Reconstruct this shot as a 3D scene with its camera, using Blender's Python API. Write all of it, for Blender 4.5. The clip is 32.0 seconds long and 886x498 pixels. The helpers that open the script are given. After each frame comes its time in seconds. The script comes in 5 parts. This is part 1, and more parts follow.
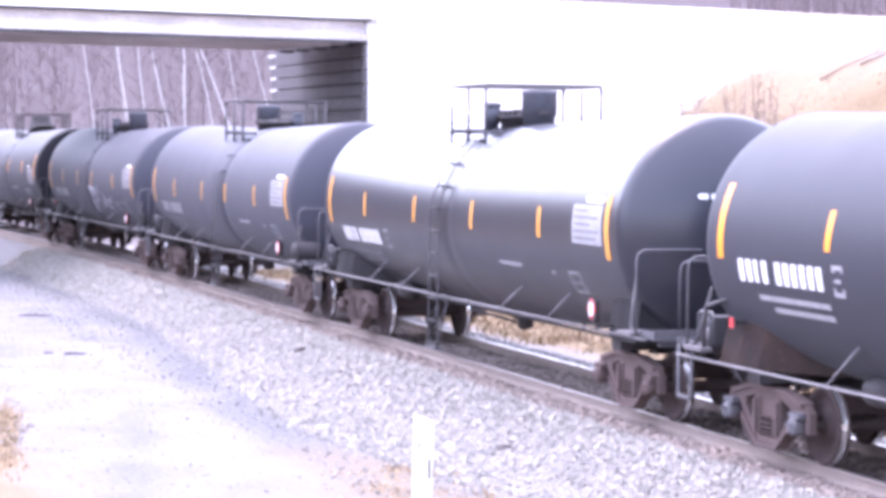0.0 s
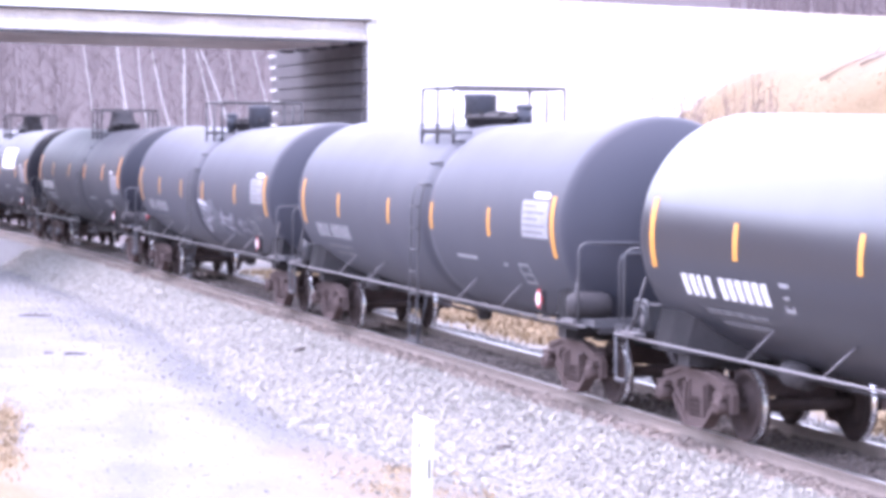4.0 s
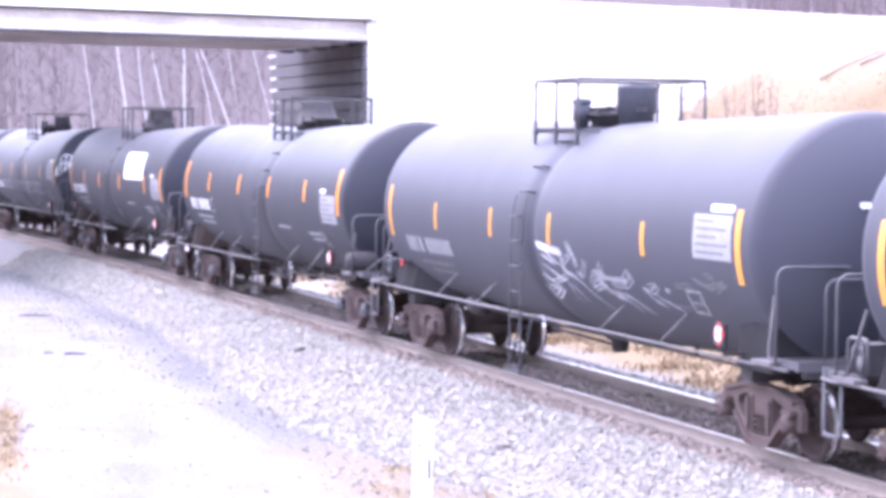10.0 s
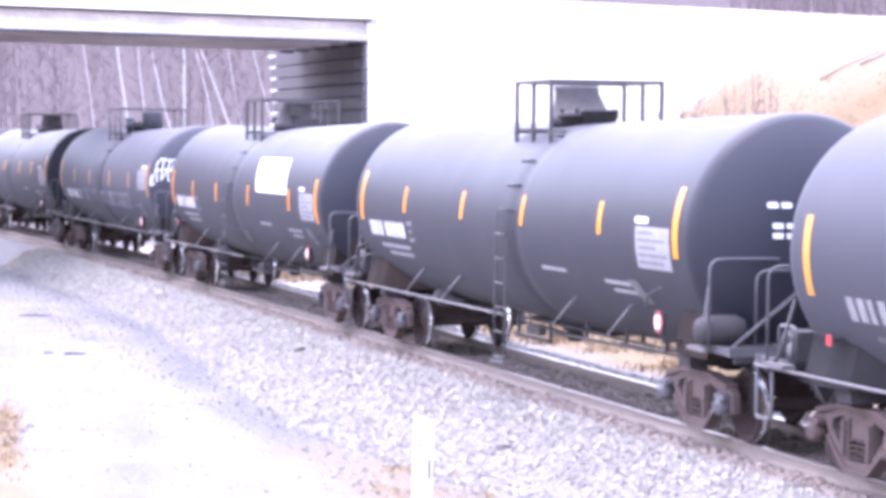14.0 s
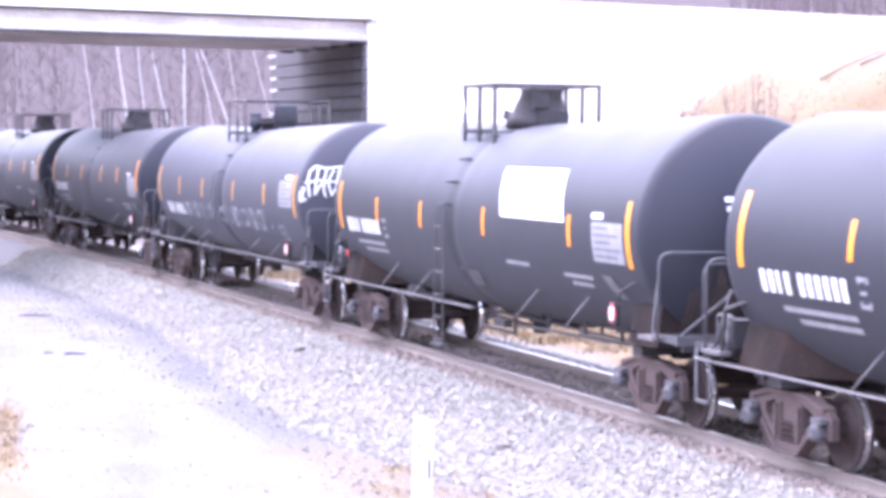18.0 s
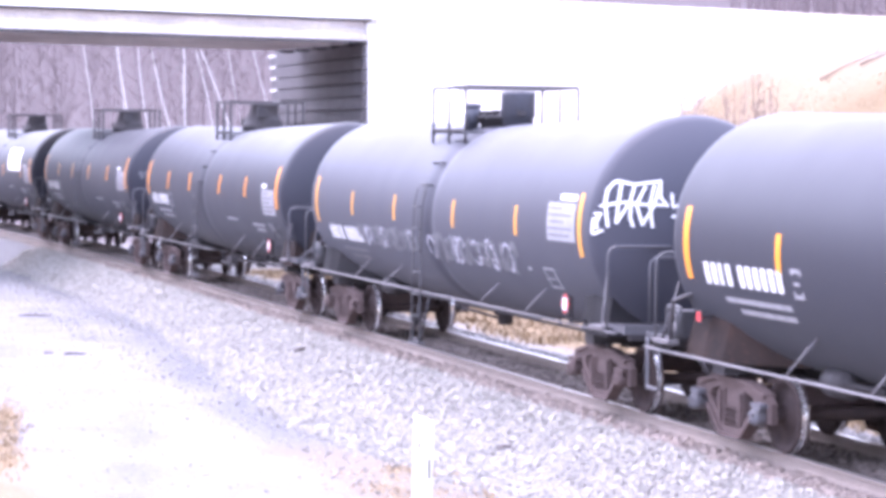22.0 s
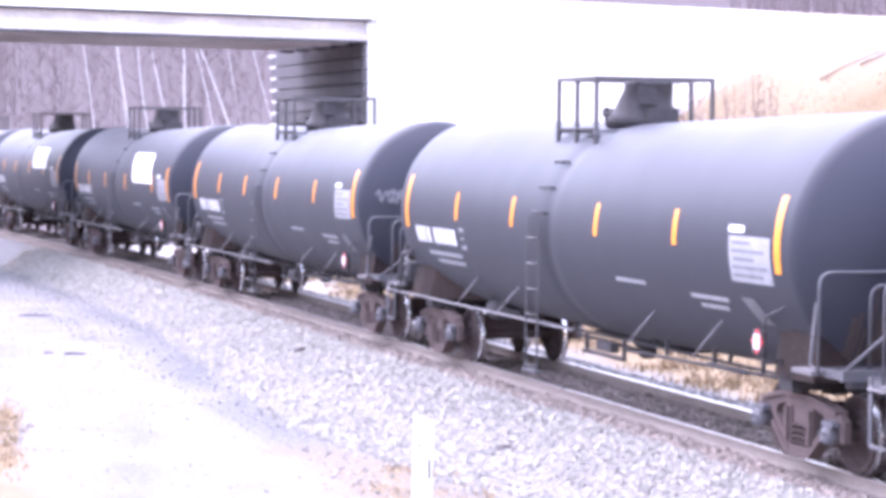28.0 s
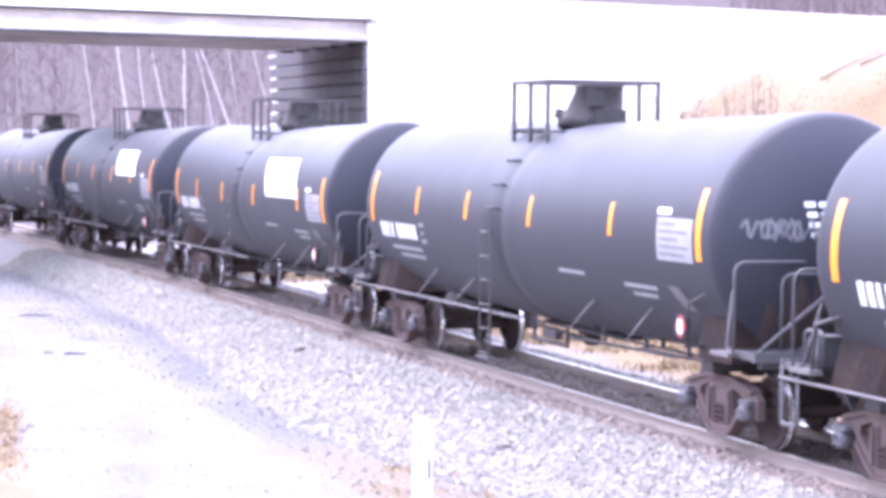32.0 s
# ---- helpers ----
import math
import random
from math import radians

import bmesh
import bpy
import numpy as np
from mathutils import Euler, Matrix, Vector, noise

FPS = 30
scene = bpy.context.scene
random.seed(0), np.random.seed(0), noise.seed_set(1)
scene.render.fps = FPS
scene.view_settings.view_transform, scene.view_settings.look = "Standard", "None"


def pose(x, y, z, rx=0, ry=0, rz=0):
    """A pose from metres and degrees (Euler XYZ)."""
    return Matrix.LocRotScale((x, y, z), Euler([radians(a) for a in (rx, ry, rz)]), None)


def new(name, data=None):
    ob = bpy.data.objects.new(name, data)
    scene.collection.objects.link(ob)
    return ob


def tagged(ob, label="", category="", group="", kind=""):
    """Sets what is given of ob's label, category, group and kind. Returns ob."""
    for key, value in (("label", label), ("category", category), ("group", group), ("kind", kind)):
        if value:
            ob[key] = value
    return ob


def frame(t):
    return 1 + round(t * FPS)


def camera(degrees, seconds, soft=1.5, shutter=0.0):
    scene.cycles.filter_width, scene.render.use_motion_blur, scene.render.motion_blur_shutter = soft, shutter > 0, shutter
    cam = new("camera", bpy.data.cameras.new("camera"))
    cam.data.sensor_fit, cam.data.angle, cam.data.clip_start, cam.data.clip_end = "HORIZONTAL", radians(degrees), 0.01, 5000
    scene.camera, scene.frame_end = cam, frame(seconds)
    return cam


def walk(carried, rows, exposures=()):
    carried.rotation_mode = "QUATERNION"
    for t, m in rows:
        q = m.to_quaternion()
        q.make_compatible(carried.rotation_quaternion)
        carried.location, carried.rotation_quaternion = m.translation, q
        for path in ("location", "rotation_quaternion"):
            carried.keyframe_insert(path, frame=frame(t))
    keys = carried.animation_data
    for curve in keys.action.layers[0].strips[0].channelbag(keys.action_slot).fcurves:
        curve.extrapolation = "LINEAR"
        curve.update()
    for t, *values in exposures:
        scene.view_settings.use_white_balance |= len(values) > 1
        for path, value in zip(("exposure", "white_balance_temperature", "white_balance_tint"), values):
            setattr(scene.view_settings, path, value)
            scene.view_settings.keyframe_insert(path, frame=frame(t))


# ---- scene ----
# The camera stands still on the bank beside the line.
cam = camera(21.54, 32.0, soft=4.2, shutter=0.3)
EYE = (0.0, 0.0, 3.81)
STAND = pose(0, 0, 3.81, 87.207, 0.068, 0)
walk(cam, [(0.0, STAND), (32.0, STAND)], exposures=[(0.0, 2.99, 5930, 32.0), (3.0, 2.99, 5930, 32.0), (7.0, 3.07, 5930, 32.0), (32.0, 3.07, 5930, 32.0)])

# ---- light ----
world = bpy.data.worlds.new("sky")
scene.world = world
world.use_nodes = True
wn = world.node_tree.nodes
sky = wn.new("ShaderNodeTexSky")
sky.sky_type, sky.sun_disc = "NISHITA", False
SUN_EL, SUN_AZ = radians(66), radians(318)
sky.sun_elevation, sky.sun_rotation = SUN_EL, SUN_AZ
sky.air_density, sky.dust_density, sky.ozone_density = 1.3, 2.2, 1.0
hsv = wn.new("ShaderNodeHueSaturation")
hsv.inputs["Saturation"].default_value = 0.55
world.node_tree.links.new(sky.outputs["Color"], hsv.inputs["Color"])
world.node_tree.links.new(hsv.outputs["Color"], wn["Background"].inputs["Color"])
wn["Background"].inputs["Strength"].default_value = 0.16
sun = new("sun", bpy.data.lights.new("sun", "SUN"))
sun.data.energy, sun.data.angle, sun.data.color = 0.28, radians(140), (1.0, 0.96, 0.91)
sun_dir = Vector((math.sin(SUN_AZ) * math.cos(SUN_EL), math.cos(SUN_AZ) * math.cos(SUN_EL), math.sin(SUN_EL)))
sun.matrix_world = Matrix.Translation((0, 0, 60)) @ sun_dir.to_track_quat("Z", "Y").to_matrix().to_4x4()


# ---- materials ----
def material(name, base, second=None, rough=0.6, metal=0.0, scale=6.0, fine=60.0, bump=0.15, mix=0.5, third=None, coat=0.0, per_piece=0.0, stretch=(1, 1, 1), mottle=None):
    """Two noises, coarse and fine, between two or three base colours, with a bump from the fine one."""
    m = bpy.data.materials.new(name)
    m.use_nodes = True
    nt = m.node_tree
    n, link = nt.nodes, nt.links.new
    b = n["Principled BSDF"]
    b.inputs["Roughness"].default_value, b.inputs["Metallic"].default_value = rough, metal
    b.inputs["Coat Weight"].default_value = coat
    if second is None:
        second = tuple(c * 0.7 for c in base)
    tc = n.new("ShaderNodeTexCoord")
    mp = n.new("ShaderNodeMapping")
    mp.inputs["Scale"].default_value = stretch
    link(tc.outputs["Object"], mp.inputs["Vector"])
    big, small = n.new("ShaderNodeTexNoise"), n.new("ShaderNodeTexNoise")
    big.inputs["Scale"].default_value, small.inputs["Scale"].default_value = scale, fine
    big.inputs["Detail"].default_value, small.inputs["Detail"].default_value = 6, 4
    for t in (big, small):
        link(mp.outputs["Vector"], t.inputs["Vector"])
    ramp = n.new("ShaderNodeValToRGB")
    ramp.color_ramp.elements[0].position, ramp.color_ramp.elements[1].position = 0.5 - mix / 2, 0.5 + mix / 2
    ramp.color_ramp.elements[0].color, ramp.color_ramp.elements[1].color = (*base, 1), (*second, 1)
    link(big.outputs["Fac"], ramp.inputs["Fac"])
    col = ramp.outputs["Color"]
    mx = n.new("ShaderNodeMix")
    mx.data_type = "RGBA"
    mx.inputs[7].default_value = (*(third or tuple(c * 0.6 for c in base)), 1)
    r2 = n.new("ShaderNodeMapRange")
    r2.inputs["From Min"].default_value, r2.inputs["From Max"].default_value = 0.52, 0.75
    link(small.outputs["Fac"], r2.inputs["Value"])
    link(r2.outputs["Result"], mx.inputs["Factor"])
    link(col, mx.inputs[6])
    col = mx.outputs[2]
    if per_piece:
        for node, out in (("ShaderNodeObjectInfo", "Random"), ("ShaderNodeNewGeometry", "Random Per Island")):
            info = n.new(node)
            r3 = n.new("ShaderNodeMapRange")
            r3.inputs["To Min"].default_value, r3.inputs["To Max"].default_value = 1 - per_piece, 1 + per_piece
            link(info.outputs[out], r3.inputs["Value"])
            hs = n.new("ShaderNodeHueSaturation")
            link(r3.outputs["Result"], hs.inputs["Value"])
            link(col, hs.inputs["Color"])
            col = hs.outputs["Color"]
    link(col, b.inputs["Base Color"])
    rr = n.new("ShaderNodeMapRange")
    rr.inputs["To Min"].default_value, rr.inputs["To Max"].default_value = max(0.05, rough - 0.1), min(1, rough + 0.12)
    link(big.outputs["Fac"], rr.inputs["Value"])
    link(rr.outputs["Result"], b.inputs["Roughness"])
    if bump:
        bp = n.new("ShaderNodeBump")
        bp.inputs["Strength"].default_value, bp.inputs["Distance"].default_value = bump, 0.02
        link(small.outputs["Fac"], bp.inputs["Height"])
        link(bp.outputs["Normal"], b.inputs["Normal"])
    return m


def paint(name, base, dust, rough, gloss=0.3, dusty=0.0):
    m = material(name, base, dust, rough=rough, scale=0.6, fine=9, bump=0.003, mix=0.7, stretch=(1.0, 1.0, 0.5), third=tuple(c * 1.06 + 0.0004 for c in base))
    m.node_tree.nodes["Principled BSDF"].inputs["Specular IOR Level"].default_value = gloss
    # sheen at grazing angles, standing in for the haze that lifts farther cars
    m.node_tree.nodes["Principled BSDF"].inputs["Sheen Weight"].default_value = dusty
    m.node_tree.nodes["Principled BSDF"].inputs["Sheen Roughness"].default_value = 0.45
    return m


M_TANK = paint("black_tank_paint", (0.0235, 0.0250, 0.0350), (0.029, 0.0305, 0.0410), 0.54, 0.2, 0.045)
M_GLOSS = paint("glossy_black_tank_paint", (0.0235, 0.0250, 0.0335), (0.030, 0.0315, 0.041), 0.3, 0.38)
M_GREY = paint("weathered_charcoal_tank_paint", (0.0445, 0.0460, 0.0605), (0.051, 0.0525, 0.0675), 0.58, 0.19, 0.045)
M_SILL = material("dusty_black_steel", (0.040, 0.038, 0.042), (0.062, 0.056, 0.058), rough=0.65, scale=3, fine=25)
M_RAILING = material("grey_black_tubing", (0.035, 0.032, 0.037), (0.055, 0.05, 0.056), rough=0.5, scale=4)
M_LADDER = material("dull_black_ladder_steel", (0.020, 0.0205, 0.026), (0.03, 0.03, 0.036), rough=0.6, scale=3)
# the bluish highlight on the bearing caps, put into their base colour
M_CAP = material("pale_blue_highlight_cap", (0.115, 0.118, 0.138), (0.075, 0.066, 0.068), rough=0.5, scale=9, mix=0.35)
M_PALETUBE = material("worn_pale_tubing", (0.155, 0.145, 0.155), (0.10, 0.094, 0.10), rough=0.5, scale=3)
M_MIDTUBE = material("grey_worn_tubing", (0.095, 0.094, 0.105), (0.065, 0.064, 0.072), rough=0.5, scale=3)
M_RUST = material("rust_streaks", (0.056, 0.036, 0.030), (0.038, 0.029, 0.028), rough=0.85, scale=4, fine=25, bump=0.1, third=(0.03, 0.026, 0.028))
M_TRUCK = material("rusty_cast_steel", (0.092, 0.068, 0.066), (0.125, 0.093, 0.089), rough=0.85, scale=5, fine=40, bump=0.4)
M_WHEEL = material("rusty_wheel_steel", (0.06, 0.043, 0.041), (0.038, 0.03, 0.03), rough=0.75, scale=7, fine=50, bump=0.3)
M_TREAD = material("polished_wheel_tread", (0.88, 0.86, 0.86), (0.8, 0.78, 0.78), rough=0.24, metal=0.85, scale=8, bump=0.02)
M_YELLOW = material("yellow_reflective_tape", (0.84, 0.305, 0.016), (0.78, 0.265, 0.015), rough=0.4, scale=5, fine=90, bump=0.02, third=(0.85, 0.36, 0.04))
M_OLDTAPE = material("dull_yellow_tape", (0.66, 0.30, 0.040), (0.52, 0.24, 0.040), rough=0.5, scale=5, fine=60, bump=0.02, third=(0.42, 0.22, 0.06))
M_WHITE = material("white_decal", (0.72, 0.72, 0.74), (0.6, 0.6, 0.62), rough=0.5, scale=5, bump=0.0, third=(0.55, 0.55, 0.57))
M_DIM = material("faded_white_lettering", (0.32, 0.32, 0.34), (0.2, 0.2, 0.22), rough=0.6, scale=7, bump=0.0)
M_BOARD = material("pale_grey_stencil_panel", (0.30, 0.30, 0.325), (0.23, 0.23, 0.25), rough=0.6, scale=8, bump=0.0)
M_PANEL = material("white_unmarked_panel", (0.82, 0.82, 0.82), (0.78, 0.78, 0.77), rough=0.45, scale=2, bump=0.0, third=(0.8, 0.8, 0.8))
M_PLATE = material("pale_grey_patch", (0.14, 0.14, 0.155), (0.07, 0.07, 0.08), rough=0.5, scale=6, bump=0.0)
M_INK = material("grey_print", (0.17, 0.17, 0.19), rough=0.6, bump=0.0)
M_SPRAY = material("faded_white_spray_paint", (0.42, 0.42, 0.47), (0.16, 0.16, 0.19), rough=0.7, scale=6, fine=30, bump=0.0, mix=0.4)
M_SPRAY2 = material("white_spray_paint", (0.6, 0.6, 0.66), (0.22, 0.22, 0.25), rough=0.7, scale=3, fine=20, bump=0.0, mix=0.5)
M_SCRAWL = material("faint_grey_scrawl", (0.15, 0.15, 0.165), (0.07, 0.07, 0.08), rough=0.7, scale=6, bump=0.0, mix=0.5)
M_SADDLE = material("rust_dusted_skirt_steel", (0.030, 0.0185, 0.0155), (0.017, 0.0145, 0.015), rough=0.8, scale=2.2, fine=16, bump=0.1, third=(0.046, 0.027, 0.021))
M_SKIRT = material("dull_dark_skirt_steel", (0.022, 0.020, 0.022), (0.016, 0.016, 0.018), rough=0.75, scale=2.2, fine=16, bump=0.1)
M_HOUSING = material("blue_grey_valve_steel", (0.052, 0.055, 0.072), (0.064, 0.067, 0.085), rough=0.65, scale=3, fine=20)
M_RED = material("red_placard", (0.6, 0.05, 0.05), (0.5, 0.04, 0.05), rough=0.5, bump=0.0)
M_RAIL = material("brown_rail_web", (0.19, 0.155, 0.135), (0.24, 0.198, 0.175), rough=0.8, scale=4)
M_RAILTOP = material("worn_rail_head", (0.72, 0.70, 0.70), (0.6, 0.58, 0.58), rough=0.3, metal=0.9, scale=3, bump=0.02)
M_TIE = material("weathered_tie_wood", (0.14, 0.115, 0.10), (0.22, 0.185, 0.165), rough=0.9, scale=3, fine=30, bump=0.5, per_piece=0.2, stretch=(1, 6, 6))
M_STONE = material("pale_ballast_stone", (0.278, 0.262, 0.240), (0.218, 0.207, 0.191), rough=0.9, scale=3, fine=30, bump=0.3, per_piece=0.27)
M_CONCRETE = material("pale_concrete", (0.82, 0.80, 0.785), (0.75, 0.725, 0.71), rough=0.85, scale=0.7, fine=12, bump=0.15, stretch=(1, 1, 2.5))
M_STAINED = material("stained_concrete_beam", (0.62, 0.575, 0.56), (0.42, 0.38, 0.375), rough=0.85, scale=0.5, fine=8, bump=0.1, mix=0.35, stretch=(1, 1, 1.8))
# darker than bare concrete: the shade under the deck is in this colour
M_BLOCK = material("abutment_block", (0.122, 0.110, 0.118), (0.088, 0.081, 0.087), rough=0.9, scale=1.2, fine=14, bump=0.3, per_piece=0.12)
M_BARK = material("grey_bark", (0.20, 0.17, 0.165), (0.13, 0.11, 0.11), rough=0.9, scale=3, fine=20, bump=0.4, per_piece=0.3)
M_BIRCH = material("white_birch_bark", (0.62, 0.58, 0.56), (0.48, 0.45, 0.44), rough=0.8, scale=4, fine=14, bump=0.2, third=(0.2, 0.18, 0.18), stretch=(1, 1, 4))
M_TWIG = material("mauve_brown_twigs", (0.160, 0.123, 0.127), (0.146, 0.113, 0.117), rough=0.9, scale=0.6, bump=0.0, per_piece=0.06)
M_GRASS = material("dry_straw_grass", (0.345, 0.26, 0.16), (0.285, 0.21, 0.13), rough=0.9, scale=0.8, fine=10, bump=0.0, per_piece=0.35)
M_POST = material("white_post_paint", (0.72, 0.70, 0.66), (0.6, 0.57, 0.5), rough=0.6, scale=5, fine=40, bump=0.1)
M_POSTSHADE = material("olive_post_shade", (0.10, 0.095, 0.06), (0.14, 0.125, 0.075), rough=0.6, bump=0.05)


for m in (M_SILL, M_SADDLE, M_SKIRT, M_TRUCK, M_WHEEL):
    m.node_tree.nodes["Principled BSDF"].inputs["Specular IOR Level"].default_value = 0.15


def ground_material():
    """Ballast dust, service road, ruts and dry grass, laid out by a 'zone' attribute of the ground's shape."""
    m = bpy.data.materials.new("ground_surface")
    m.use_nodes = True
    nt = m.node_tree
    n, link = nt.nodes, nt.links.new
    b = n["Principled BSDF"]
    b.inputs["Roughness"].default_value = 0.95
    tc = n.new("ShaderNodeTexCoord")
    at = n.new("ShaderNodeAttribute")
    at.attribute_name = "zone"

    def noise_of(scale, lo, hi, detail=6):
        t = n.new("ShaderNodeTexNoise")
        t.inputs["Scale"].default_value, t.inputs["Detail"].default_value = scale, detail
        link(tc.outputs["Object"], t.inputs["Vector"])
        r = n.new("ShaderNodeMapRange")
        r.inputs["From Min"].default_value, r.inputs["From Max"].default_value = lo, hi
        link(t.outputs["Fac"], r.inputs["Value"])
        return r.outputs["Result"], t.outputs["Fac"]

    def mixed(f, a, c):
        x = n.new("ShaderNodeMix")
        x.data_type = "RGBA"
        for sock, v in ((x.inputs["Factor"], f), (x.inputs[6], a), (x.inputs[7], c)):
            if isinstance(v, tuple):
                sock.default_value = (*v, 1)
            else:
                link(v, sock)
        return x.outputs[2]

    sep = n.new("ShaderNodeSeparateColor")
    link(at.outputs["Color"], sep.inputs["Color"])
    at2 = n.new("ShaderNodeAttribute")
    at2.attribute_name = "riprap"
    sep2 = n.new("ShaderNodeSeparateColor")
    link(at2.outputs["Color"], sep2.inputs["Color"])
    blot, _ = noise_of(0.5, 0.35, 0.7)
    grain, gfac = noise_of(9.0, 0.4, 0.65)
    fine, ffac = noise_of(40.0, 0.4, 0.65)
    gravel = mixed(fine, (0.185, 0.174, 0.162), (0.134, 0.126, 0.120))
    gravel = mixed(grain, gravel, (0.132, 0.128, 0.134))
    dirt = mixed(fine, (0.25, 0.20, 0.17), (0.17, 0.135, 0.118))
    # bed dirt between the rails, its colour also darkened for the train's shade
    shaded_dirt = mixed(fine, (0.155, 0.122, 0.105), (0.105, 0.085, 0.077))
    dirt = mixed(sep2.outputs["Blue"], dirt, shaded_dirt)
    gravel = mixed(at.outputs["Alpha"], dirt, gravel)
    road = mixed(blot, (0.185, 0.18, 0.18), (0.078, 0.078, 0.087))
    road = mixed(grain, road, (0.132, 0.129, 0.135))
    straw = mixed(grain, (0.146, 0.101, 0.052), (0.124, 0.086, 0.045))
    straw = mixed(blot, straw, (0.170, 0.124, 0.068))
    toe = mixed(grain, (0.093, 0.094, 0.102), (0.060, 0.061, 0.068))
    litter = mixed(grain, (0.066, 0.051, 0.054), (0.060, 0.046, 0.049))
    pale = mixed(grain, (0.40, 0.385, 0.38), (0.31, 0.295, 0.295))
    col = mixed(sep.outputs["Red"], gravel, road)
    col = mixed(sep2.outputs["Green"], col, toe)
    col = mixed(sep2.outputs["Red"], col, pale)
    col = mixed(sep.outputs["Green"], col, straw)
    col = mixed(sep.outputs["Blue"], col, litter)
    link(col, b.inputs["Base Color"])
    bp = n.new("ShaderNodeBump")
    bp.inputs["Strength"].default_value, bp.inputs["Distance"].default_value = 0.6, 0.04
    link(gfac, bp.inputs["Height"])
    link(bp.outputs["Normal"], b.inputs["Normal"])
    return m


M_GROUND = ground_material()

# ---- the line of the track ----
X0, Y0, TH0, K1, K2, BANK = 0.023, 43.073, radians(-72.487), -0.00018, 0.0000105, 0.67


def heading(s):
    return TH0 + K1 * s + K2 * s * s


def on_track(s):
    n, x, y = 24, 0.0, 0.0
    for i in range(n):
        a = heading(s * (i + 0.5) / n)
        x, y = x + math.cos(a), y + math.sin(a)
    return X0 + x * s / n, Y0 + y * s / n


def track_pose(s, bank=BANK):
    """x along the way of the train, y away from the camera's side, z up from the rail heads."""
    x, y = on_track(s)
    return pose(x, y, 0, 0, 0, math.degrees(heading(s))) @ pose(0, 0, 0, -bank)


_S = np.linspace(-140, 110, 1001)
_XY = np.array([on_track(float(v)) for v in _S])


def track_coords(x, y):
    """Along and across (positive on the camera's side) of points of the ground, for whole arrays."""
    x, y = np.atleast_1d(x), np.atleast_1d(y)
    s, off = np.empty(x.shape), np.empty(x.shape)
    for i in range(0, x.size, 4000):
        xs, ys = x.flat[i:i + 4000], y.flat[i:i + 4000]
        # heading is nearly constant: go along it from the nearest sample
        k = np.argmin((xs[:, None] - _XY[None, ::10, 0]) ** 2 + (ys[:, None] - _XY[None, ::10, 1]) ** 2, axis=1) * 10
        th = TH0 + K1 * _S[k] + K2 * _S[k] ** 2
        dx, dy = xs - _XY[k, 0], ys - _XY[k, 1]
        s.flat[i:i + 4000] = _S[k] + dx * np.cos(th) + dy * np.sin(th)
        off.flat[i:i + 4000] = dx * np.sin(th) - dy * np.cos(th)
    return s, off


# ---- mesh tools ----
def box(bm, c, size, rot=None, taper=1.0):
    hx, hy, hz = (v / 2 for v in size)
    vs = []
    for z in (-hz, hz):
        k = taper if z > 0 else 1.0
        for x, y in ((-hx, -hy), (hx, -hy), (hx, hy), (-hx, hy)):
            v = Vector((x * k, y * k, z))
            if rot:
                v = rot @ v
            vs.append(bm.verts.new(v + Vector(c)))
    for f in ((3, 2, 1, 0), (4, 5, 6, 7), (0, 1, 5, 4), (1, 2, 6, 5), (2, 3, 7, 6), (3, 0, 4, 7)):
        bm.faces.new([vs[i] for i in f])
    return vs


def tube(bm, pts, r, n=8, r_end=None, caps=True):
    """A round bar along a bent line."""
    pts = [Vector(p) for p in pts]
    rings, up = [], None
    for i, p in enumerate(pts):
        d = (pts[min(i + 1, len(pts) - 1)] - pts[max(i - 1, 0)]).normalized()
        if up is None:
            up = Vector((0, 0, 1)) if abs(d.z) < 0.9 else Vector((1, 0, 0))
        a = d.cross(up).normalized()
        up = a.cross(d).normalized()
        rr = r if r_end is None else r + (r_end - r) * i / (len(pts) - 1)
        rings.append([bm.verts.new(p + (a * math.cos(t) + up * math.sin(t)) * rr) for t in (2 * math.pi * j / n for j in range(n))])
    for a, b in zip(rings, rings[1:]):
        for j in range(n):
            f = bm.faces.new((a[j], a[(j + 1) % n], b[(j + 1) % n], b[j]))
            f.smooth = True
    if caps:
        bm.faces.new(rings[0][::-1])
        bm.faces.new(rings[-1])


def rounded(pts, r, steps=4):
    """The bent line with its inner corners rounded."""
    out = [Vector(pts[0])]
    for a, b, c in zip(pts, pts[1:], pts[2:]):
        a, b, c = Vector(a), Vector(b), Vector(c)
        p, q = b + (a - b).normalized() * r, b + (c - b).normalized() * r
        for i in range(steps + 1):
            t = i / steps
            out.append((1 - t) ** 2 * p + 2 * t * (1 - t) * b + t * t * q)
    out.append(Vector(pts[-1]))
    return out


def lathe(bm, profile, axis="x", n=32, centre=(0, 0, 0), mats=None):
    """Turns (along, radius) pairs about an axis through the centre."""
    c, rings = Vector(centre), []
    for k, (a, r) in enumerate(profile):
        ring = []
        for j in range(n):
            t = 2 * math.pi * j / n
            u, v = r * math.cos(t), r * math.sin(t)
            p = {"x": (a, u, v), "y": (v, a, u), "z": (u, v, a)}[axis]
            ring.append(bm.verts.new(c + Vector(p)))
        rings.append(ring)
    for k, (a, b) in enumerate(zip(rings, rings[1:])):
        for j in range(n):
            f = bm.faces.new((a[j], a[(j + 1) % n], b[(j + 1) % n], b[j]))
            f.smooth = True
            if mats:
                f.material_index = mats[k]
    bm.faces.new(rings[0][::-1])
    bm.faces.new(rings[-1])


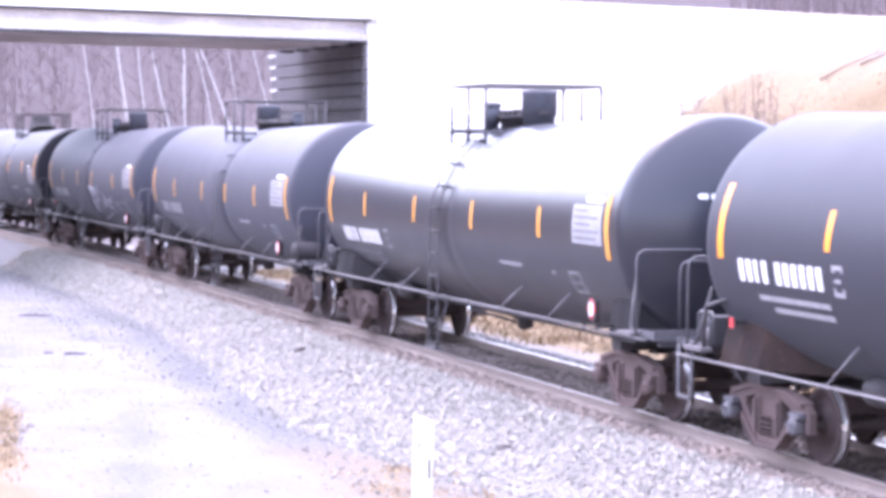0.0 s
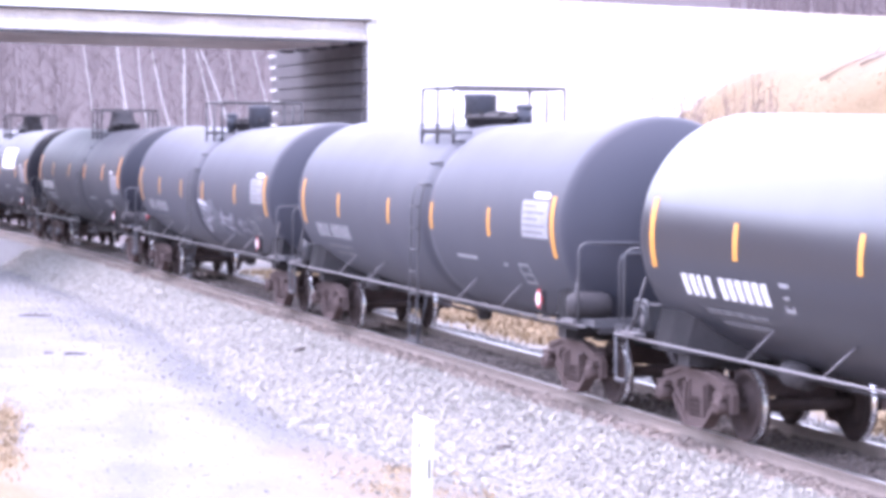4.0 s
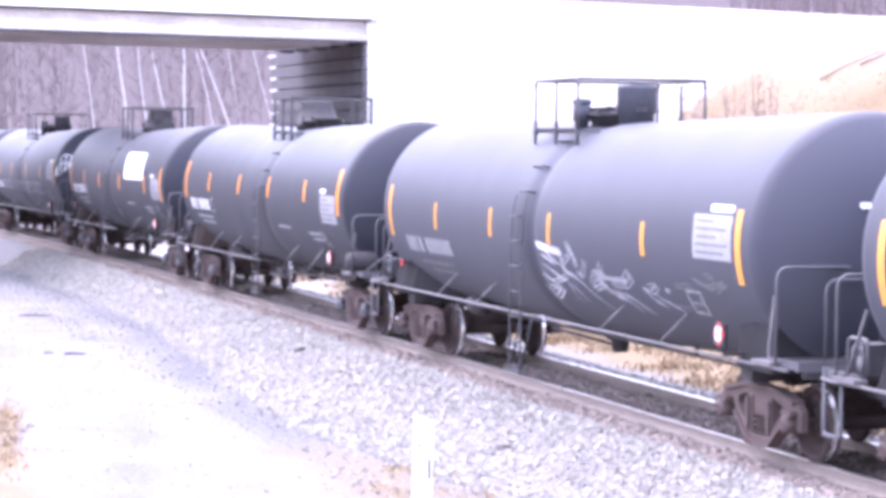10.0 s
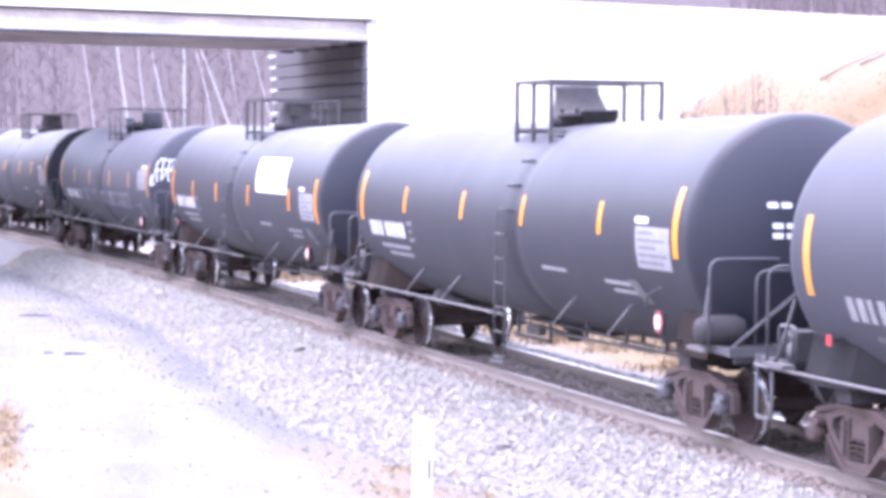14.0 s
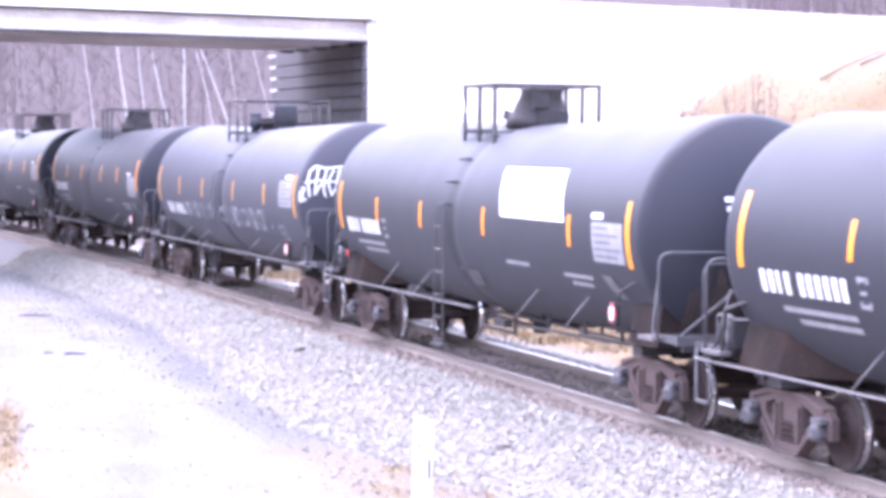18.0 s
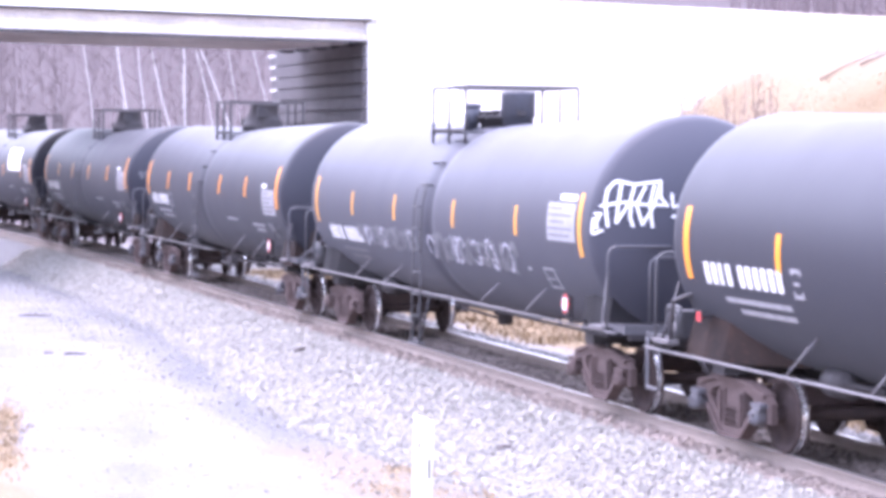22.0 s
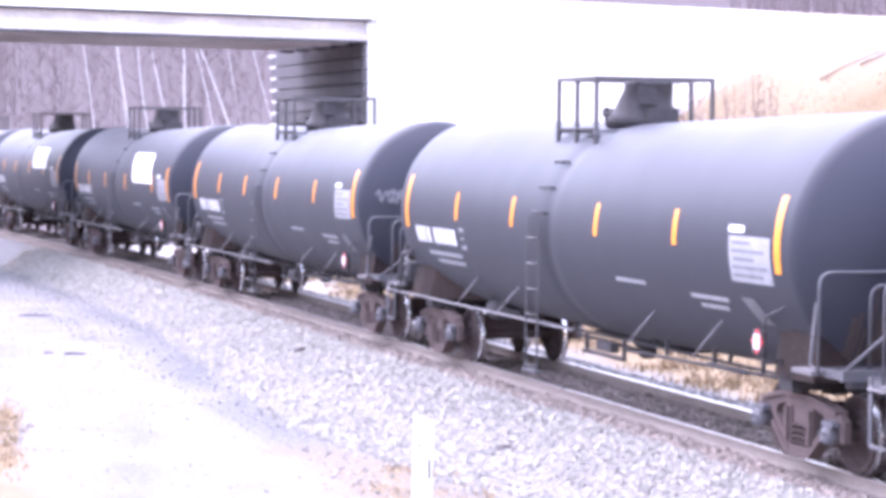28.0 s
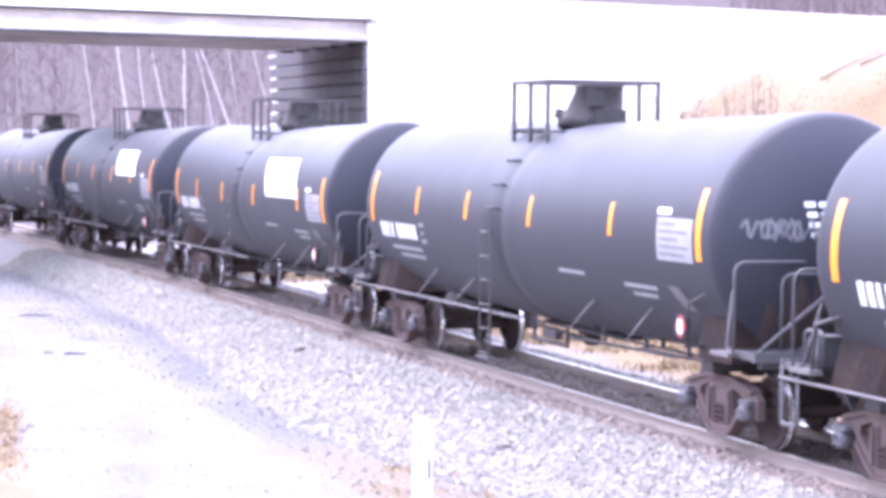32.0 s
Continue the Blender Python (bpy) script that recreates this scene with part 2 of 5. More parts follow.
def slab(bm, outline, depth, frame_of=None, holes=()):
    """A plate from an outline in x, z, of that depth along y about y = 0."""
    loops = [outline, *holes]
    edges, front = [], []
    for lp in loops:
        vs = [bm.verts.new((x, -depth / 2, z)) for x, z in lp]
        front.append(vs)
        for a, b in zip(vs, vs[1:] + vs[:1]):
            edges.append(bm.edges.new((a, b)))
    made = bmesh.ops.triangle_fill(bm, use_beauty=True, use_dissolve=False, edges=edges)
    faces = [g for g in made["geom"] if isinstance(g, bmesh.types.BMFace)]
    ext = bmesh.ops.extrude_face_region(bm, geom=faces)
    for g in ext["geom"]:
        if isinstance(g, bmesh.types.BMVert):
            g.co.y += depth
    bmesh.ops.recalc_face_normals(bm, faces=bm.faces[:])
    return bm


SHARED = {}


def finish(name, bm, mats):
    me = bpy.data.meshes.new(name)
    bmesh.ops.recalc_face_normals(bm, faces=bm.faces[:])
    bm.to_mesh(me)
    bm.free()
    for m in mats if isinstance(mats, (list, tuple)) else [mats]:
        me.materials.append(m)
    return me


def part(name, bm, mats, parent, label="", at=None):
    me = bm if isinstance(bm, bpy.types.Mesh) else finish(name, bm, mats)
    ob = new(name, me)
    ob.parent = parent
    if at is not None:
        ob.matrix_basis = at
    if label:
        tagged(ob, label)
    return ob


def shared(key, build, name, mats, parent, label="", at=None):
    """A part whose mesh is made once and then used by all alike parts."""
    if key not in SHARED:
        bm = bmesh.new()
        build(bm)
        SHARED[key] = finish(name, bm, mats)
    return part(name, SHARED[key], None, parent, label, at)


def thing(name, label, category, group="", at=None, kind=""):
    e = new(name)
    e.empty_display_size = 0.3
    if at is not None:
        e.matrix_basis = at
    return tagged(e, label, category, group, kind)


# ---- the ground ----
CREST, ALONG, OUT = Vector((-2.74, 80.0)), Vector((0.906, 0.423)), Vector((0.423, -0.906))
ROAD_Z, ROAD_FALL = 7.9, 0.015


def smooth(a, b, v):
    t = np.clip((v - a) / (b - a), 0, 1)
    return t * t * (3 - 2 * t)


def wobble(x, y, size, seed=0.0):
    return (np.sin(x / size + 1.3 * seed) * np.cos(y / size * 1.27 + seed) + 0.5 * np.sin(x / size * 2.3 + y / size * 1.9 + 2.1 * seed))


def ground_height(x, y):
    x, y = np.atleast_1d(np.asarray(x, float)), np.atleast_1d(np.asarray(y, float))
    s, off = track_coords(x, y)
    a = np.abs(off)
    z = -0.170 + 0.008 * wobble(x, y, 0.31, 7.0) - 0.56 * smooth(1.5, 2.8, a)
    # service road, then the bank on which the camera stands
    z = z + 0.05 * smooth(3.2, 6.0, off) * (1 + 0.4 * wobble(x, y, 1.7, 1.0))
    z = z - 0.05 * smooth(2.4, 3.0, off) * (1 - smooth(3.0, 3.8, off))
    bank = smooth(9.0, 14.5, off) * 2.9 * (1 - smooth(-25, 20, y - 30) * 0.6)
    z = z + bank
    # far side: a shallow ditch and a rising cutting
    far = -off
    z = z + 6.5 * smooth(6.2, 15.0, far + 0.5 * wobble(x, y, 3.0, 5.0)) * (1 - smooth(62, 76, y)) + 0.03 * wobble(x, y, 1.3, 6.0) * smooth(4, 8, far)
    # wooded hillside behind the camera's bank
    z = z + 34 * smooth(20, 74, off) * (1 - smooth(90, 150, y)) * smooth(15, 60, y)
    # road embankment across the line
    dx, dy = x - CREST.x, y - CREST.y
    al, out = dx * ALONG.x + dy * ALONG.y, dx * OUT.x + dy * OUT.y
    road = ROAD_Z + 0.80 - 0.018 * al
    over = np.maximum(out - 0.3, -13.3 - out)
    slope = road - np.maximum(over, 0) / 1.9
    slope = slope + 0.12 * wobble(x, y, 2.1, 3.0) * (over > 0.5)
    inside = ((far > 9.4 + 9.0 * (out < -12.4)) & (al > -8)) | (al < -25.5)
    z = np.where(inside & (slope > z), slope, z)
    # wooded hill behind the bridge
    hill = smooth(108, 240, y) * 42 * (0.55 + 0.45 * smooth(-6, 30, a))
    z = z + hill + 0.25 * wobble(x, y, 9.0, 2.0) * smooth(100, 130, y)
    # away from the line the land goes on level
    return z


def ballast_edge(s):
    """How far from the track's middle the shoulder ballast reaches."""
    return 2.65 + 0.08 * np.clip(s + 14, 0, 20) - 0.13 * np.clip(s - 7, 0, 9)


def build_ground():
    gx = np.unique(np.concatenate([np.linspace(-420, -30, 27), np.arange(-30, 30, 0.3), np.linspace(30, 420, 27)]))
    gy = np.unique(np.concatenate([np.linspace(-320, -8, 22), np.arange(-8, 96, 0.4), np.linspace(96, 420, 60)]))
    xx, yy = np.meshgrid(gx, gy)
    zz = ground_height(xx.ravel(), yy.ravel())
    co = np.stack([xx.ravel(), yy.ravel(), zz], -1)
    nx, ny = len(gx), len(gy)
    i = np.arange(nx * ny).reshape(ny, nx)
    quads = np.stack([i[:-1, :-1], i[:-1, 1:], i[1:, 1:], i[1:, :-1]], -1).reshape(-1, 4)
    me = bpy.data.meshes.new("ground")
    me.from_pydata(co.tolist(), [], quads.tolist())
    s, off = track_coords(co[:, 0], co[:, 1])
    wob = 0.5 * wobble(co[:, 0], co[:, 1], 1.1, 4.0)
    # the foot of the ballast swings out towards the open end of the road
    rel = off - ballast_edge(s)
    road = smooth(0.0, 0.9, rel + 0.25 * wob) * (1 - smooth(9.5, 10.5, off + wob))
    straw = np.maximum(smooth(8.5, 9.3, off + wob), smooth(3.9, 4.6, -off + 0.4 * wob))
    fade = smooth(12.0, 17.0, -off + 0.6 * wob) * (co[:, 1] < 75)
    straw = straw * (1 - 0.8 * smooth(63, 68, co[:, 1]) * (off < 0) * (1 - 0.6 * smooth(23.5, 27.0, -off))) * (1 - 0.15 * fade)
    straw = np.maximum(straw, 0.6 * smooth(7, 10.5, s) * smooth(0.0, 0.5, rel + 0.4 * wob) * (1 - smooth(4.6, 6.0, off + wob)))
    road = np.maximum(road, smooth(61, 66, co[:, 1]) * (off < -4))
    rut = smooth(-0.1, 0.3, rel + 0.3 * wob) * (1 - smooth(0.7, 1.6, rel + 0.3 * wob)) * (0.6 + 0.4 * wobble(co[:, 0], co[:, 1], 2.3, 8.0))
    road = road * (1 - 0.8 * np.clip(rut, 0, 1))
    litter = np.maximum(smooth(92, 102, co[:, 1]), smooth(22, 30, off))
    clean = np.maximum(smooth(1.15, 1.55, off + 0.15 * wob), smooth(0.86, 1.0, -off))
    col = np.stack([road, straw, litter, clean], -1).astype(np.float32)
    rip = smooth(60.5, 64, co[:, 1] + wob) * (off < -4) * (1 - smooth(92, 98, co[:, 1]))
    rip = np.maximum(rip, 0.2 * fade)
    # damp blue-grey fines along the foot of the ballast, and blotches on the road
    toe = smooth(-0.2, 0.3, rel + 0.35 * wob) * (1 - smooth(0.7, 1.5, rel + 0.5 * wob)) * np.clip(0.85 + 0.35 * wobble(co[:, 0], co[:, 1], 1.9, 8.0), 0, 1)
    blot = smooth(0.35, 1.0, wobble(co[:, 0] * 1.6, co[:, 1] * 0.35, 0.9, 11.0)) * smooth(4.2, 5.0, off) * (1 - smooth(8.6, 9.6, off)) * smooth(-2, 6, s)
    # the bridge's shadow on the ground, painted with the same dark tone
    toe = np.maximum(toe, 0.9 * smooth(-27, -40, s) * (off > 1.3) * (off < 9))
    # wheel tracks along the road
    patchy = np.clip(0.9 + 0.35 * wobble(co[:, 0], co[:, 1], 0.7, 9.0), 0, 1)
    lane = np.exp(-((off - 6.55 - 0.19 * (s - 4.5) + 0.2 * wob) / (0.28 + 0.025 * np.clip(s, 0, 15))) ** 2)
    toe = np.maximum(toe, 0.75 * lane * smooth(0, 5, s) * patchy)
    toe = toe * (1 - 0.75 * smooth(7, 11, s) * (rel < 1.6))
    toe = np.clip(np.maximum(toe, 0.2 * blot), 0, 1) * (rip < 0.1)
    layer2 = me.color_attributes.new("riprap", "FLOAT_COLOR", "POINT")
    layer2.data.foreach_set("color", np.stack([rip, toe, 1 - smooth(0.66, 0.80, np.abs(off)), np.ones_like(rip)], -1).astype(np.float32).ravel())
    layer = me.color_attributes.new("zone", "FLOAT_COLOR", "POINT")
    layer.data.foreach_set("color", col.ravel())
    me.polygons.foreach_set("use_smooth", np.ones(len(quads), bool))
    me.materials.append(M_GROUND)
    return tagged(new("ground", me), "pale gravel ground with a service road, dry grass and a wooded hill", "ground", kind="structure")


build_ground()


# ---- the track ----
def build_track():
    root = thing("railway_track", "single railway track of brown steel rails on wooden ties", "track", kind="structure")
    prof = [(-0.07, -0.17), (0.07, -0.17), (0.07, -0.155), (0.012, -0.13), (0.012, -0.045), (0.036, -0.035), (0.036, -0.004), (0.028, 0.0), (-0.028, 0.0), (-0.036, -0.004), (-0.036, -0.035), (-0.012, -0.045), (-0.012, -0.13), (-0.07, -0.155)]
    for side in (-0.753, 0.753):
        bm = bmesh.new()
        rings = [[bm.verts.new(track_pose(s) @ Vector((0, side + y, z))) for y, z in prof] for s in np.arange(-135, 105, 3.0).tolist()]
        for a, b in zip(rings, rings[1:]):
            for j in range(len(prof)):
                f = bm.faces.new((a[j], a[(j + 1) % len(prof)], b[(j + 1) % len(prof)], b[j]))
                f.material_index = 1 if 6 <= j <= 8 else 0
        part("rail", bm, [M_RAIL, M_RAILTOP], root)
    tie = bmesh.new()
    box(tie, (0, 0, -0.09), (0.23, 2.6, 0.18))
    bmesh.ops.bevel(tie, geom=tie.edges[:], offset=0.012, segments=1)
    tie_mesh = finish("tie", tie, M_TIE)
    plate = bmesh.new()
    for y in (-0.753, 0.753):
        box(plate, (0, y, 0.008), (0.19, 0.34, 0.016))
        for dx, dy in ((-0.06, 0.1), (0.06, -0.1), (0.06, 0.1), (-0.06, -0.1)):
            box(plate, (dx, y + dy, 0.03), (0.025, 0.03, 0.04))
    plate_mesh = finish("tie_plate", plate, M_RAIL)
    rng = random.Random(4)
    for k in range(205):
        s = -80 + 0.53 * k
        m = track_pose(s) @ pose(0, rng.uniform(-0.06, 0.06), -0.178 + rng.uniform(-0.006, 0.004), 0, 0, rng.uniform(-1.2, 1.2))
        t = part("tie", tie_mesh, None, root, at=m)
        if -32 < s < 20:
            part("tie_plate", plate_mesh, None, t)
    return root


build_track()


# ---- the road bridge ----
def bridge_pose():
    return Matrix(((ALONG.x, -OUT.x, 0, CREST.x), (ALONG.y, -OUT.y, 0, CREST.y), (0, 0, 1, 0), (0, 0, 0, 1)))


def build_bridge():
    """Local x along the road (abutment corner at 0, span towards negative), y away from the camera."""
    root = thing("road_bridge", "pale concrete road bridge on block abutments over the track", "bridge", at=bridge_pose(), kind="structure")
    span, width, base = 24.0, 8.8, 6.98
    fall = pose(0, 0, 0, 0, math.degrees(ROAD_FALL), 0)
    for k in range(6):
        y = 0.36 + k * (width - 0.7) / 5
        bm = bmesh.new()
        prof = [(-0.34, 0.02), (0.34, 0.02), (0.34, 0.16), (0.12, 0.30), (0.12, 0.66), (0.34, 0.72), (0.34, 0.80), (-0.34, 0.80), (-0.34, 0.76), (-0.24, 0.72), (-0.16, 0.50), (-0.42, 0.22), (-0.42, 0.08)]
        ends = [[bm.verts.new((x, y + dy, base + dz)) for dy, dz in prof] for x in (0.02, -span / 2, -span)]
        for a, b in zip(ends, ends[1:]):
            for j in range(len(prof)):
                bm.faces.new((a[j], a[(j + 1) % len(prof)], b[(j + 1) % len(prof)], b[j]))
        bm.faces.new(ends[0])
        bm.faces.new(ends[-1][::-1])
        part("beam", bm, M_STAINED, root, "stained concrete fascia beam" if k == 0 else "", at=fall)
    bm = bmesh.new()
    box(bm, (-span / 2 + 0.05, width / 2, base + 0.90), (span + 0.2, width - 0.05, 0.20))
    part("deck", bm, M_CONCRETE, root, at=fall)
    for y in (0.02, width - 0.02):
        bm = bmesh.new()
        box(bm, (-span / 2 + 0.3, y, base + 0.86), (span + 0.9, 0.5, 0.10))
        part("deck_edge", bm, M_CONCRETE, root, at=fall)
        bm = bmesh.new()
        box(bm, (-span / 2 + 0.3, y, base + 1.43), (span + 0.9, 0.32, 1.0), taper=1.0)
        bmesh.ops.bevel(bm, geom=bm.edges[:], offset=0.03, segments=2)
        part("parapet", bm, M_CONCRETE, root, at=fall)
    # added dark strip that draws the overhang's shadow line on the beam
    bm = bmesh.new()
    box(bm, (-span / 2 + 0.1, -0.05, base + 0.775), (span + 0.1, 0.14, 0.09))
    part("drip_strip", bm, M_SILL, root, "dark strip standing in for the shadow under the deck edge", at=fall)
    # added dark strip in place of the gap shadow between beam and seat
    bm = bmesh.new()
    box(bm, (-span / 2 + 0.02, -0.07, base + 0.02), (span, 0.06, 0.08))
    part("lower_drip_edge", bm, M_SILL, root, "dark strip standing in for the shadow below the fascia beam", at=fall)
    # bearing pads
    for k in range(6):
        bm = bmesh.new()
        box(bm, (0.45, 0.4 + k * (width - 0.8) / 5, base - 0.02), (0.4, 0.5, 0.1))
        part("bearing", bm, M_SILL, root)
    # abutments: the visible face runs along the track
    run = (Vector((-0.31, 0.951))).normalized()
    u = Vector((run.dot(ALONG), -run.dot(OUT), 0)).normalized()
    side = Vector((u.y, -u.x, 0))
    turn = Matrix((( u.x, -side.x, 0), (u.y, -side.y, 0), (0, 0, 1))).to_4x4()
    for face, x0 in ((1, 0.0), (-1, -span)):
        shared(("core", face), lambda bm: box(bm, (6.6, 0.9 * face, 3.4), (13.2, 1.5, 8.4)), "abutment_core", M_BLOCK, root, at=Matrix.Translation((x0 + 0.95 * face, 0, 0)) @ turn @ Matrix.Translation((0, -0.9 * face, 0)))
        rng = random.Random(7 + face)
        z = -0.7
        while z < 6.7:
            h = 0.45
            x = 0.0
            reach = 13.2 + rng.uniform(-0.35, 0.35)
            while x < reach:
                w = reach
                a, b = max(x, 0.0), min(x + w, reach)
                if b - a > 0.2:
                    key = ("block", round(b - a, 2))
                    m = Matrix.Translation((x0 + 0.2 * face, 0, 0)) @ turn @ pose((a + b) / 2, 0.05 * rng.uniform(-1, 1), z + h / 2)
                    def block(bm, w2=b - a):
                        box(bm, (0, 0, 0), (w2 - 0.03, 0.34, h - 0.045))
                        bmesh.ops.bevel(bm, geom=bm.edges[:], offset=0.03, segments=1)
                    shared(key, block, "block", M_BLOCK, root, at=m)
                x += w
            # added pale strips that draw the light caught at the course ends
            if z > 0.5 and face == 1:
                ledge = Matrix.Translation((x0 + 0.2 * face, 0, 0)) @ turn @ pose(reach - 0.45, 0.16, z + h - 0.02)
                shared(("ledge", face), lambda bm: box(bm, (0, 0, 0), (0.9, 0.12, 0.08)), "joint_ledge", M_CONCRETE, root, "pale strip standing in for light at a block joint", at=ledge)
            z += h
    # wing wall beside the near corner, holding the slope
    def wing(bm):
        slab(bm, [(0.05, -0.8), (5.2, -0.8), (5.2, 4.4), (1.6, 7.4), (0.9, 8.3), (0.05, 8.3)], 0.5)
    shared("wing", wing, "wing_wall", M_CONCRETE, root, at=Matrix.Translation((0.12, 0.22, 0)))
    # return wall that holds the toe of the slope, running towards the open side
    at = 0.0
    while track_coords(CREST.x + ALONG.x * at, CREST.y + ALONG.y * at)[1][0] > -9.45:
        at += 0.05
    def return_wall(bm):
        slab(bm, [(0.1, -0.8), (0.1, 8.9), (-0.7, 8.75), (-9.0, 4.5), (-9.0, -0.8)], 0.4)
    shared("return_wall", return_wall, "return_wall", M_CONCRETE, root, "pale sloping concrete retaining wall", at=Matrix.Translation((at, 0, 0)) @ turn)
    bm = bmesh.new()
    box(bm, (14, width / 2, ROAD_Z + 0.02), (28, 7.0, 0.06))
    part("road_surface", bm, M_SILL, root, "grey asphalt", at=fall @ Matrix.Translation((0.6, 0, 0.05)))
    return root


build_bridge()

# ---- tank cars ----
R, ZC, HALF, SAG, CROWN, KNUCKLE = 1.56, 2.53, 7.58, 0.11, 2.12, 0.32
PITCH = 9.0


# a dished head: a tight knuckle, then a shallow crown
CAP = CROWN - math.sqrt((CROWN - KNUCKLE) ** 2 - (R - KNUCKLE) ** 2)
TURN = math.asin((R - KNUCKLE) / (CROWN - KNUCKLE))


def head_x(rr):
    """How far a tank head bulges out at a share of the radius."""
    r = min(rr, 1.0) * R
    if r < CROWN * math.sin(TURN):
        return HALF + CAP - CROWN + math.sqrt(CROWN * CROWN - r * r)
    return HALF + math.sqrt(max(0.0, KNUCKLE ** 2 - (r - R + KNUCKLE) ** 2))


def axis_z(x):
    return ZC - SAG * max(0.0, 1 - abs(x) / HALF)


def build_tank(bm, waist, depth):
    """The barrel narrows to a shallow belt where its two halves meet beside the ladder."""
    n = 72
    knuckle = [(HALF + KNUCKLE * math.cos(t), R - KNUCKLE + KNUCKLE * math.sin(t)) for t in np.linspace(math.pi / 2, TURN, 12).tolist()]
    crown = [(HALF + CAP - CROWN + CROWN * math.cos(t), max(CROWN * math.sin(t), 0.02)) for t in np.linspace(TURN, 0.0, 16).tolist()[1:]]
    half = crown[::-1] + knuckle[::-1]
    barrel = [(x, R) for x in (-7.3, -6.0, -4.0, -2.2, 2.2, 4.0, 6.0, 7.3)]
    belt = []
    for k in range(25):
        x = waist + 0.66 * (k - 12) / 12
        belt.append((x, R - depth * (math.exp(-((x - waist) / 0.22) ** 2) - math.exp(-9.0))))
    prof = sorted(half + [(-x, r) for x, r in half] + barrel + belt, key=lambda p: p[0])
    rings = []
    for x, r in prof:
        rings.append([bm.verts.new((x, r * math.cos(t), axis_z(x) + r * math.sin(t))) for t in (2 * math.pi * j / n for j in range(n))])
    for a, b in zip(rings, rings[1:]):
        for j in range(n):
            f = bm.faces.new((a[j], a[(j + 1) % n], b[(j + 1) % n], b[j]))
            f.smooth = True
    bm.faces.new(rings[0][::-1])
    bm.faces.new(rings[-1])


def patch(bm, x0, x1, z0, z1, off=0.006, nx=1, nz=8, side=-1, shear=0.0):
    """A decal bent round the tank's side between two heights."""
    def p(x, z):
        c = axis_z(x)
        a = math.asin(max(-1, min(1, (z - c) / R)))
        return Vector((x, side * (R + off) * math.cos(a), c + (R + off) * math.sin(a)))
    g = [[bm.verts.new(p(x0 + (x1 - x0) * i / nx + shear * j / nz, z0 + (z1 - z0) * j / nz)) for j in range(nz + 1)] for i in range(nx + 1)]
    for i in range(nx):
        for j in range(nz):
            f = bm.faces.new((g[i][j], g[i + 1][j], g[i + 1][j + 1], g[i][j + 1]))
            f.smooth = True


def stroke(bm, pts, w, off=0.009, head=0):
    """A sprayed line on the tank's side (x, z), or on its front head (y, z)."""
    pts = [Vector((p[0], p[1])) for p in pts]
    prev = None
    for i, p in enumerate(pts):
        d = (pts[min(i + 1, len(pts) - 1)] - pts[max(i - 1, 0)])
        d = d.normalized() if d.length else Vector((1, 0))
        nrm = Vector((-d.y, d.x)) * w / 2
        pair = []
        for q in (p + nrm, p - nrm):
            if head:
                rr = min(0.985, math.hypot(q.x, q.y - ZC) / R)
                pair.append(bm.verts.new((head * (head_x(rr) + off * 3.0), q.x, q.y)))
            else:
                c = axis_z(q.x)
                a = math.asin(max(-1, min(1, (q.y - c) / R)))
                pair.append(bm.verts.new((q.x, -(R + off) * math.cos(a), c + (R + off) * math.sin(a))))
        if prev:
            bm.faces.new((prev[0], prev[1], pair[1], pair[0]))
        prev = pair


# trucks
def build_bolster(bm):
    box(bm, (0, 0, 0.60), (0.36, 2.1, 0.24))
    lathe(bm, [(0.70, 0.22), (0.80, 0.22), (0.80, 0.16), (0.86, 0.16)], "z", 16)
    box(bm, (0, -0.55, 0.48), (0.28, 0.5, 0.2))
    box(bm, (0, 0.55, 0.48), (0.28, 0.5, 0.2))
    # brake rigging
    tube(bm, [(-0.42, -0.7, 0.36), (-0.42, 0.7, 0.36)], 0.035, 6)
    tube(bm, [(0.42, -0.7, 0.36), (0.42, 0.7, 0.36)], 0.035, 6)
    box(bm, (0.43, -0.75, 0.42), (0.08, 0.12, 0.32))
    box(bm, (-0.43, -0.75, 0.42), (0.08, 0.12, 0.32))
    box(bm, (0.43, 0.75, 0.42), (0.08, 0.12, 0.32))
    box(bm, (-0.43, 0.75, 0.42), (0.08, 0.12, 0.32))


